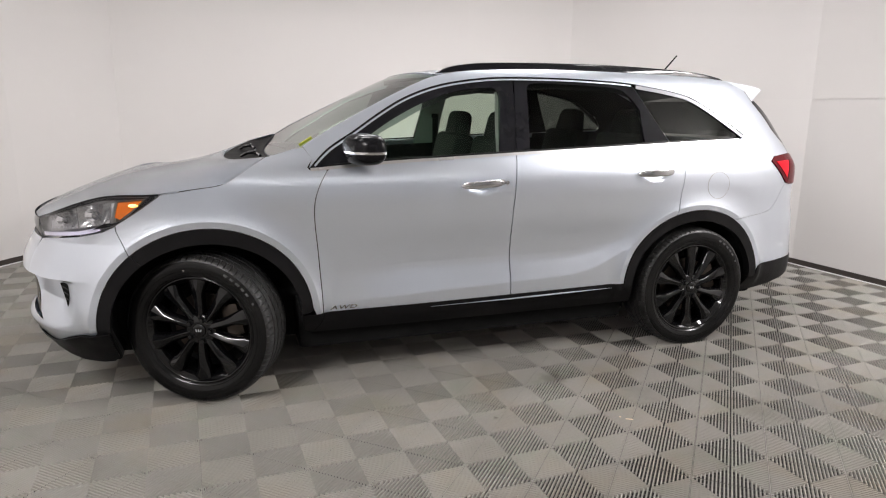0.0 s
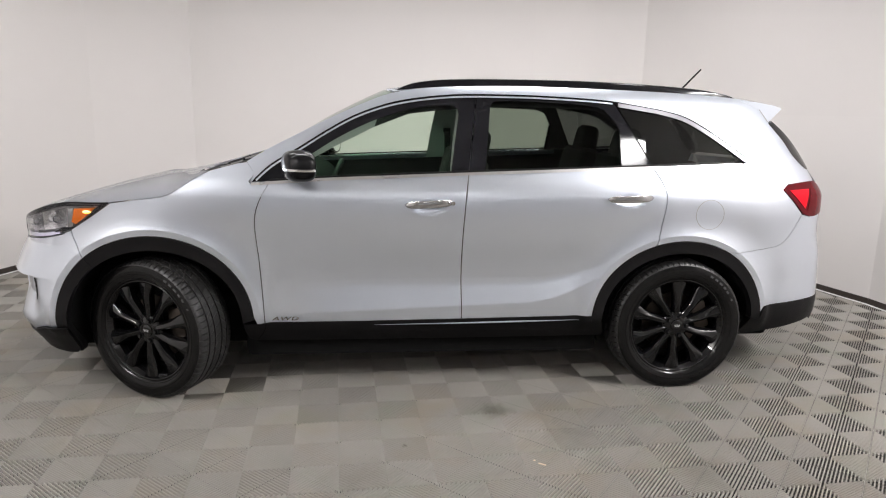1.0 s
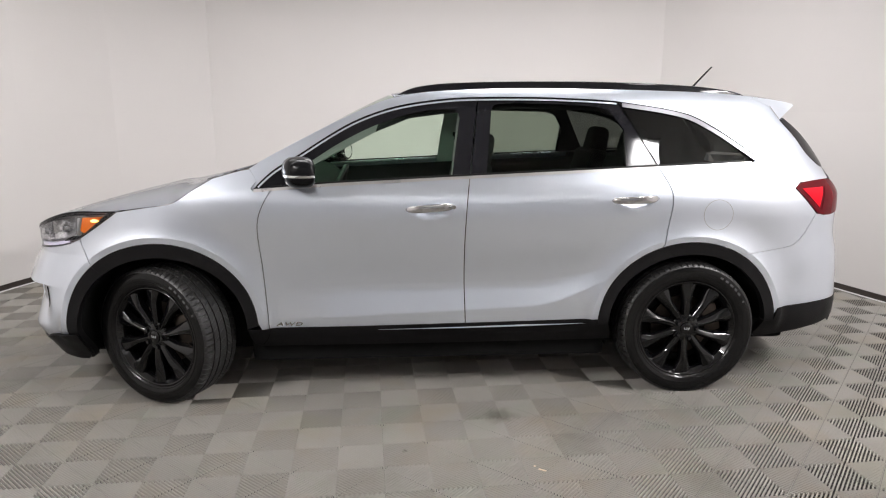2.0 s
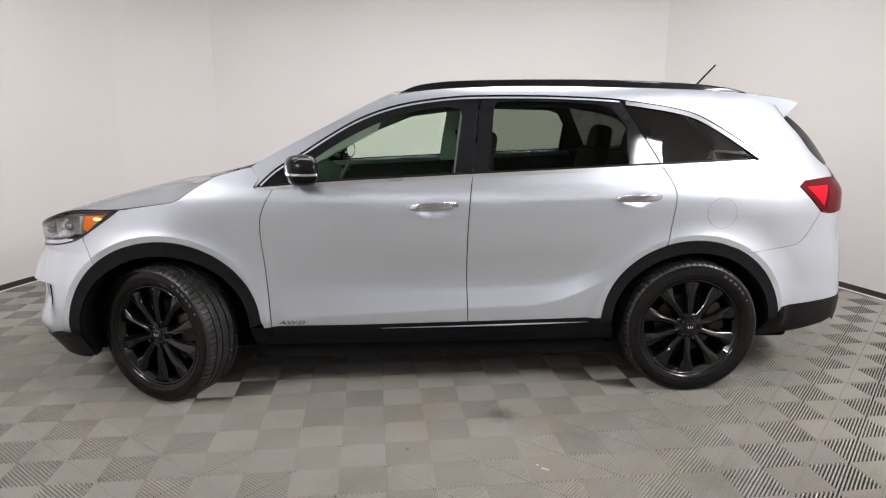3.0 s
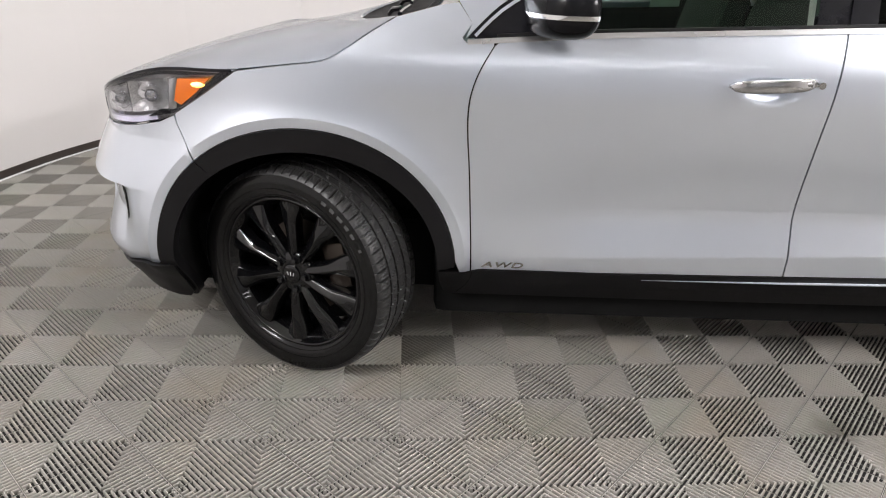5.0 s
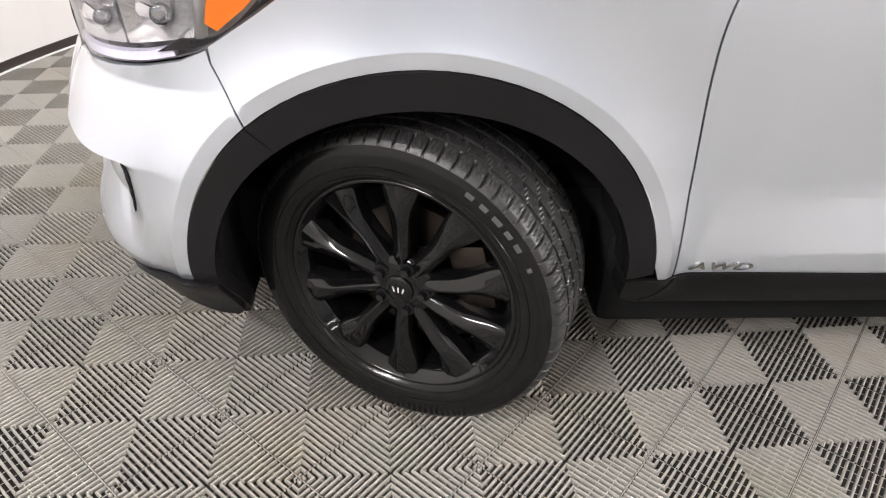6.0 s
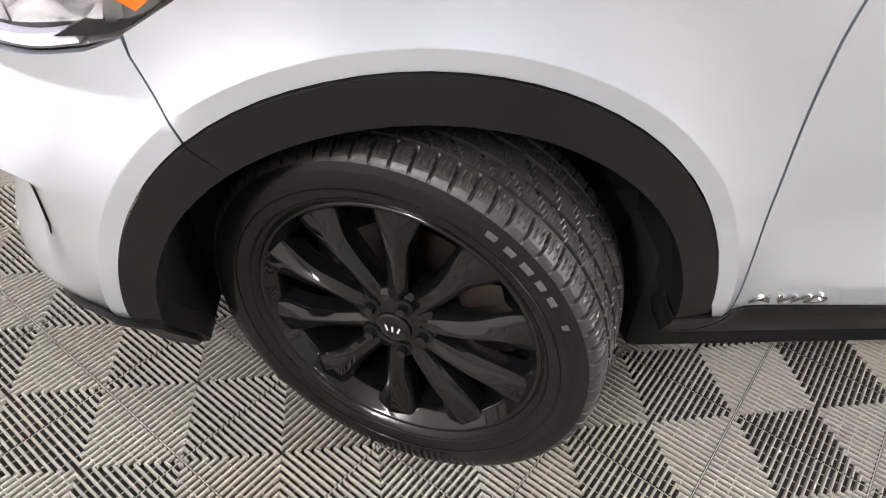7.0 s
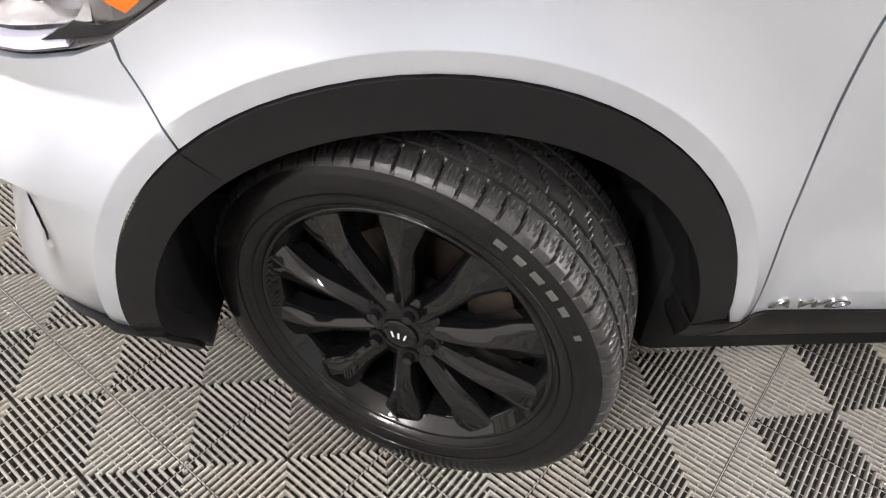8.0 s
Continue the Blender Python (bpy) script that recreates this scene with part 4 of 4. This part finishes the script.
side("lamp_rim", ribbon(curve([(-0.724, 0.870), (-0.60, 0.928), (-0.49, 0.972), (-0.40, 0.996), (-0.323, 1.002), (-0.24, 1.001), (-0.165, 1.002)], 4), 0.008), BLACK_TRIM, LAMP, step=0.05, off=0.001, thick=0.006)
for s, h in ((-1, LAMP[0]), (1, LAMP[1])):
    for x, z, r in ((-0.578, 0.886, 0.027), (-0.440, 0.914, 0.034)):
        y = s * (float(half(x, z)) - 0.034)
        m = pose(x, y, z, 0, 0, s * 62) @ pose(0, 0, 0, 0, -90, 0)
        bm = bmesh.new()
        bmesh.ops.create_cone(bm, cap_ends=False, segments=32, radius1=r * 0.55, radius2=r, depth=0.04, matrix=m)
        part("projector_ring", bm, CHROME, h)
        bm = bmesh.new()
        bmesh.ops.create_uvsphere(bm, u_segments=24, v_segments=12, radius=r * 0.72, matrix=m @ Matrix.Diagonal((1, 1, 0.6, 1)))
        part("projector_lens", bm, PALE_GLASS, h)

TAIL = [new("tail_lamp"), new("tail_lamp")]
for h in TAIL:
    h.parent = CAR
    tagged(h, "red wrap-round tail lamp")
tail = curve([(3.337, 1.090), (3.372, 1.116), (3.48, 1.128), (3.585, 1.128), (3.64, 1.085), (3.672, 1.02), (3.665, 0.965), (3.60, 0.943), (3.53, 0.942), (3.478, 0.957)], 3)
side("lens", tail, RED, TAIL, step=0.025, off=0.006, thick=0.03)
side("reflector", [(3.375, 1.088), (3.515, 1.092), (3.488, 0.985)], BRIGHT_RED, TAIL, step=0.03, off=0.009, thick=0.004)
side("reflector", [(3.53, 1.093), (3.585, 1.093), (3.63, 1.04), (3.60, 0.975), (3.505, 0.975)], RED, TAIL, step=0.03, off=0.0085, thick=0.004)

for hx, x0, x1, z0, z1, door in ((0, 1.272, 1.524, 1.004, 1.020, F_DOOR), (1, 2.330, 2.578, 1.040, 1.050, R_DOOR)):
    for s in (0, 1):
        sg = -1 if s == 0 else 1
        rows = []
        for k in range(17):
            u = k / 16
            x, z = x0 + (x1 - x0) * u, z0 + (z1 - z0) * u
            y = float(half(x0, z0)) * (1 - u) + float(half(x1, z1)) * u
            bulge = 0.034 * (1 - abs(2 * u - 1) ** 3.0) + 0.004
            w, d = 0.0155 * (1 - abs(2 * u - 1) ** 5) ** 0.5 + 0.0035, 0.008
            rows.append([(x, sg * (y + bulge + d * math.copysign(abs(math.cos(a)) ** 0.45, math.cos(a))), z + w * math.copysign(abs(math.sin(a)) ** 0.7, math.sin(a))) for a in np.linspace(0, 2 * math.pi, 24, endpoint=False)])
        bm = grid(rows, close_v=True)
        bmesh.ops.holes_fill(bm, edges=[e for e in bm.edges if e.is_boundary], sides=0)
        bmesh.ops.recalc_face_normals(bm, faces=bm.faces[:])
        part("door_handle", bm, HANDLE, door[s], "chrome door handle", angle=60)
    if hx == 0:
        bm = bmesh.new()
        bmesh.ops.create_cone(bm, cap_ends=True, segments=20, radius1=0.012, radius2=0.010, depth=0.02, matrix=pose(1.515, -0.955, 1.019, 90))
        part("key_cap", bm, CHROME, F_DOOR[0])


def shell(lo, hi, grow=0.0):
    """A band of the mirror's housing between two heights, -1 to 1."""
    rows = []
    for k in range(13):
        t = lo + (hi - lo) * k / 12
        row = []
        for j in range(32):
            a = 2 * math.pi * j / 32
            c, s = math.cos(a), math.sin(a)
            r = max(0.0, 1 - abs(t) ** 2.7) ** (1 / 2.7)
            px = math.copysign(abs(c) ** 0.75, c) * (0.082 + grow) * r
            px = min(px, 0.062)
            py = math.copysign(abs(s) ** 0.75, s) * (0.112 + grow) * r
            row.append((px - 0.30 * py, py, t * 0.076))
        rows.append(row)
    bm = grid(rows, close_v=True)
    bmesh.ops.holes_fill(bm, edges=[e for e in bm.edges if e.is_boundary], sides=0)
    bmesh.ops.recalc_face_normals(bm, faces=bm.faces[:])
    return bm


for s in (-1, 1):
    mirror = new("door_mirror")
    mirror.parent = CAR
    tagged(mirror, "gloss black door mirror with a chrome strip")
    mirror.matrix_basis = pose(0.760, s * 0.985, 1.200) @ Matrix.Diagonal((1, -s, 1, 1))
    part("cap", shell(-0.10, 0.999), MIRROR_CAP, mirror, angle=50)
    part("trim_strip", shell(-0.26, -0.11, 0.0022), CHROME, mirror, "chrome strip", angle=50)
    part("base", shell(-0.999, -0.27, -0.001), MIRROR_CAP, mirror, angle=50)
    bm = grid([[(0.0635 - 0.30 * 0.070 * math.cos(a) * r, 0.070 * math.cos(a) * r, 0.050 * math.sin(a) * r) for r in (0.01, 1)] for a in np.linspace(0, 2 * math.pi, 28, endpoint=False)], close_u=True)
    part("mirror_glass", bm, MIRROR, mirror)
    part("arm", box(bmesh.new(), (0.06, 0.10, 0.036), pose(-0.022, 0.105, -0.045, 12, 0, 12), 0.012), GLOSS_BLACK, mirror)

for s in (-1, 1):
    top = curve([(1.222, 1.574), (1.29, 1.606), (1.37, 1.626), (1.54, 1.642), (1.92, 1.650), (2.40, 1.647), (2.86, 1.626), (3.08, 1.598), (3.175, 1.570)], 5)
    rows = []
    for k, (x, z) in enumerate(top):
        u = k / (len(top) - 1)
        w = 0.020 * min(1, 0.35 + 4 * u, 0.35 + 4 * (1 - u))
        y = 0.592 - 0.02 * (2 * u - 1) ** 2 - 0.03 * max(0, u - 0.7)
        low = 1.545
        rows.append([(x, s * (y + w), low), (x, s * (y + w), z - 0.012), (x, s * (y + 0.75 * w), z - 0.003), (x, s * y, z), (x, s * (y - 0.75 * w), z - 0.003), (x, s * (y - w), z - 0.012), (x, s * (y - w), low)])
    bm = grid(rows, close_v=True)
    bmesh.ops.holes_fill(bm, edges=[e for e in bm.edges if e.is_boundary], sides=0)
    bmesh.ops.recalc_face_normals(bm, faces=bm.faces[:])
    part("roof_rail", bm, BLACK_TRIM, CAR, "gloss black roof rail", angle=40)

part("antenna", tube([(3.085, 0, 1.60), (3.105, 0, 1.645), (3.16, 0, 1.705), (3.222, 0, 1.770)], [0.010, 0.0066, 0.0058, 0.0050], 8), PLASTIC, CAR, "black whip antenna")
for y0, y1 in ((-0.60, -0.02), (0.05, 0.58)):
    part("wiper", tube([(0.30, y0, 1.150), (0.29, (y0 + y1) / 2, 1.140), (0.30, y1, 1.142)], [0.008, 0.011, 0.008], 8), BLACK_TRIM, CAR)
    part("wiper_arm", tube([(0.22, y1 - 0.05, 1.112), (0.25, (y0 + y1) / 2 + 0.05, 1.142), (0.285, (y0 + y1) / 2, 1.150)], 0.009, 8), BLACK_TRIM, CAR)
bm = box(bmesh.new(), (0.075, 0.003, 0.022), pose(0.520, -0.690, 1.222, 25, -33, 3))
part("sticker", bm, STICKER, CAR, "yellow-green sticker inside the windshield")

text = bpy.data.curves.new("badge", "FONT")
text.body, text.size, text.extrude, text.offset, text.space_character = "AWD", 0.029, 0.0016, 0.0005, 1.16
text.shear = 0.25
text_ob = new("badge_text", text)
me = bpy.data.meshes.new_from_object(text_ob)
bpy.data.objects.remove(text_ob)
me.materials.clear()
me.materials.append(BADGE)
badge = new("badge", me)
badge.parent = F_DOOR[0]
for v in me.vertices:
    x, z = 0.592 + 1.75 * v.co.x, 0.3925 + 0.95 * v.co.y
    v.co = (x, -float(half(x, z)) - 0.0022 - v.co.z, z)
tagged(badge, "chrome AWD lettering")

# ---- cabin ----
for s in (-1, 1):
    for nm, x, tilt, hz in (("front_seat", 1.55, -17, 0), ("rear_seat", 2.44, -17, 0.02)):
        seat = new(nm)
        seat.parent = CAR
        tagged(seat, "black cloth car seat with headrest")
        seat.matrix_basis = pose(x, s * 0.375, 0)
        part("cushion", box(bmesh.new(), (0.50, 0.50, 0.16), pose(-0.26, 0, 0.66, 0, -6, 0), 0.05, 3), FABRIC, seat)
        part("backrest", box(bmesh.new(), (0.14, 0.48, 0.60), pose(0.075, 0, 0.93 + hz, 0, 14, 0), 0.055, 3), FABRIC, seat)
        bm = box(bmesh.new(), (0.11, 0.29, 0.215), pose(0.165, 0, 1.268 + hz, 0, 10, 0), 0.052, 5)
        for v in bm.verts:
            if v.co.z > 1.27:
                v.co.y *= 1 - 4.5 * (v.co.z - 1.27) ** 1.5 * 2.2
        part("headrest", bm, FABRIC, seat)
        for yy in (-0.06, 0.06):
            part("headrest_post", tube([(0.14, yy, 1.15 + hz), (0.155, yy, 1.22 + hz)], 0.007, 8), CHROME, seat)
third = new("third_row_seat")
third.parent = CAR
tagged(third, "folded black third row of seats")
part("backrest", box(bmesh.new(), (0.55, 1.25, 0.16), pose(3.1, 0, 0.90), 0.04, 3), FABRIC, third)
dash = []
for x, z in curve([(0.50, 1.13), (0.66, 1.145), (0.80, 1.125), (0.87, 1.06), (0.86, 0.98), (0.78, 0.85)], 3):
    dash.append([(x - 0.10 * abs(s) ** 2, s * 0.80, z) for s in np.linspace(-1, 1, 17)])
part("dashboard", grid(dash), DARK, CAR, "black dashboard")
wheel_ring = [(0.198 * math.cos(a), 0.198 * math.sin(a), 0) for a in np.linspace(0, 2 * math.pi, 48)]
steering = new("steering_wheel")
steering.parent = CAR
tagged(steering, "black steering wheel")
steering.matrix_basis = pose(0.850, -0.37, 1.00, 0, -66, 0)
part("ring", tube(wheel_ring, 0.015, 10), PLASTIC, steering)
part("hub", box(bmesh.new(), (0.13, 0.16, 0.05), pose(0, 0, -0.01), 0.02, 3), BLACK_TRIM, steering)
for a in (0, 180, 270):
    part("spoke", box(bmesh.new(), (0.13, 0.035, 0.018), pose(0, 0, 0, 0, 0, a + 90) @ pose(0.125, 0, 0), 0.006), BLACK_TRIM, steering)
side("pillar_trim", [(1.505, 1.12), (1.528, 1.31), (1.556, 1.48), (1.58, 1.55), (1.72, 1.55), (1.70, 1.30), (1.69, 1.12)], GREY_TRIM, step=0.06, off=-0.055, thick=0.0)
side("pillar_trim", [(0.52, 1.12), (0.62, 1.12), (0.92, 1.285), (1.12, 1.385), (1.16, 1.49), (0.95, 1.41), (0.72, 1.27)], GREY_TRIM, step=0.06, off=-0.05, thick=0.0)
side("roof_edge_trim", [(1.12, 1.385), (1.3, 1.455), (1.5, 1.480), (1.9, 1.505), (2.3, 1.495), (2.4, 1.46), (2.4, 1.57), (1.9, 1.58), (1.5, 1.57), (1.3, 1.545), (1.16, 1.50)], FABRIC, step=0.06, off=-0.048, thick=0.0)
side("door_card", [(0.60, 0.55), (0.60, 1.085), (1.60, 1.130), (2.58, 1.17), (2.58, 0.85), (2.3, 0.55)], PLASTIC, step=0.08, off=-0.075, thick=0.0)
side("cargo_trim", [(2.50, 0.85), (2.50, 1.20), (3.07, 1.215), (3.09, 1.25), (3.02, 1.33), (2.81, 1.45), (2.53, 1.515), (2.40, 1.53), (2.40, 1.58), (3.2, 1.55), (3.32, 1.43), (3.54, 1.19), (3.54, 0.85)], FABRIC, step=0.08, off=-0.05, thick=0.0)
side("pillar_trim", [(2.43, 1.20), (2.44, 1.40), (2.36, 1.52), (2.44, 1.53), (2.62, 1.21)], FABRIC, step=0.08, off=-0.05, thick=0.0)
for s in (-1, 1):
    belt = [(1.655, s * 0.735, 1.32), (1.66, s * 0.75, 1.20), (1.665, s * 0.77, 1.05), (1.67, s * 0.78, 0.80)]
    rows = [[(x - 0.022, y, z), (x + 0.022, y, z)] for x, y, z in belt]
    part("seat_belt", thicken(grid(rows), 0.002), FABRIC, CAR)
    part("belt_loop", box(bmesh.new(), (0.055, 0.018, 0.035), pose(1.65, s * 0.725, 1.335), 0.007), PLASTIC, CAR)


# ---- the floor ----
S = 0.1991
bm = bmesh.new()
bm.faces.new([bm.verts.new((x * 1.02, y * 1.02, 0)) for x, y in PLAN])
floor = part("floor", bm, SUBFLOOR, smooth=False)
if floor.data.polygons[0].normal.z < 0:
    floor.data.flip_normals()
floor.location.z = -0.0135
tagged(floor, "interlocking grey ribbed plastic floor tiles", "floor", kind="structure")


def tile_mesh():
    """One tile, two squares wide: ribs in rings of diamonds round its middle."""
    verts, faces = [], []

    def ends(c):
        return ((c, 0), (0, c)) if c <= 1 else ((1, c - 1), (c - 1, 1))

    def quad(pts):
        k = len(verts)
        verts.extend(pts)
        faces.append((k, k + 1, k + 2, k + 3))

    n, low = 10, -0.0130
    for sx, sy in ((1, 1), (-1, 1), (-1, -1), (1, -1)):
        put = lambda p, z: (sx * p[0] * (S - 0.0003), sy * p[1] * (S - 0.0003), z)
        face = (lambda a, b, c, d: quad([a, b, c, d])) if sx * sy > 0 else (lambda a, b, c, d: quad([d, c, b, a]))
        for k in range(2 * n):
            c = (k + 0.5) / n
            lines = [(max(0.001, min(1.999, c + v)), z) for v, z in ((-0.0218, low), (-0.0214, -0.0060), (-0.0192, -0.0034), (-0.0146, -0.0013), (-0.0070, 0.0), (0.0070, 0.0), (0.0146, -0.0013), (0.0192, -0.0034), (0.0214, -0.0060), (0.0218, low))]
            for (c0, z0), (c1, z1) in zip(lines[:-1], lines[1:]):
                (a0, b0), (a1, b1) = ends(c0), ends(c1)
                g = 0.009
                m0, m1 = (c0 / 2 + g, c0 / 2 - g), (c1 / 2 + g, c1 / 2 - g)
                k0, k1 = (c0 / 2 - g, c0 / 2 + g), (c1 / 2 - g, c1 / 2 + g)
                face(put(a0, z0), put(a1, z1), put(m1, z1), put(m0, z0))
                face(put(k0, z0), put(k1, z1), put(b1, z1), put(b0, z0))
        for d in np.linspace(-0.8, 0.8, 9):
            wd, z = (0.004, -0.0030) if abs(d) < 0.01 else (0.004, -0.0042)
            lo, hi = (max(0.0, d), max(0.0, -d)), (min(1.0, 1 + d), min(1.0, 1 - d))
            face(put((lo[0] - wd, lo[1] + wd), z), put((lo[0] + wd, lo[1] - wd), z), put((hi[0] + wd, hi[1] - wd), z), put((hi[0] - wd, hi[1] + wd), z))
    return verts, faces


tv, tf = tile_mesh()
me = bpy.data.meshes.new("floor_tile")
me.from_pydata(tv, [], tf)
me.materials.append(TILE)
up = sum(p.normal.z * p.area for p in me.polygons)
if up < 0:
    me.flip_normals()
    tf = [f[::-1] for f in tf]


def inside(x, y):
    hit = False
    for (ax, ay), (bx, by) in zip(PLAN, PLAN[1:] + PLAN[:1]):
        if (ay > y) != (by > y) and x < (bx - ax) * (y - ay) / (by - ay) + ax:
            hit = not hit
    return hit


far_v, far_f = [], []
for a in range(-9, 12):
    for b in range(-22, 13):
        x, y = (2 * a + 1) * S + 0.003, (2 * b + 2) * S + 0.010
        if not any(inside(x + dx, y + dy) for dx in (-0.19, 0.19) for dy in (-0.19, 0.19)):
            continue
        if -2.6 < x < 4.1 and -2.4 < y < 2.1:
            o = new("floor_tile", me)
            o.parent = floor
            o.location = (x, y, 0.0135)
        else:
            k = len(far_v)
            far_v += [(x + p[0], y + p[1], p[2] + 0.0135) for p in tv]
            far_f += [tuple(i + k for i in f) for f in tf]
far = bpy.data.meshes.new("floor_tiles_far")
far.from_pydata(far_v, [], far_f)
far.materials.append(TILE)
ob = new("floor_tiles", far)
ob.parent = floor
tagged(ob, "interlocking grey ribbed plastic floor tiles", kind="stuff")

# a chip of debris on the tiles
bm = box(bmesh.new(), (0.034, 0.008, 0.003), pose(1.07, -0.70, 0.002, 0, 0, -35), 0.001)
box(bm, (0.009, 0.008, 0.003), pose(1.045, -0.665, 0.002, 0, 0, 20), 0.001)
tagged(part("paper_scrap", bm, SCRAP), "small pale scrap lying on the floor tiles", "litter")
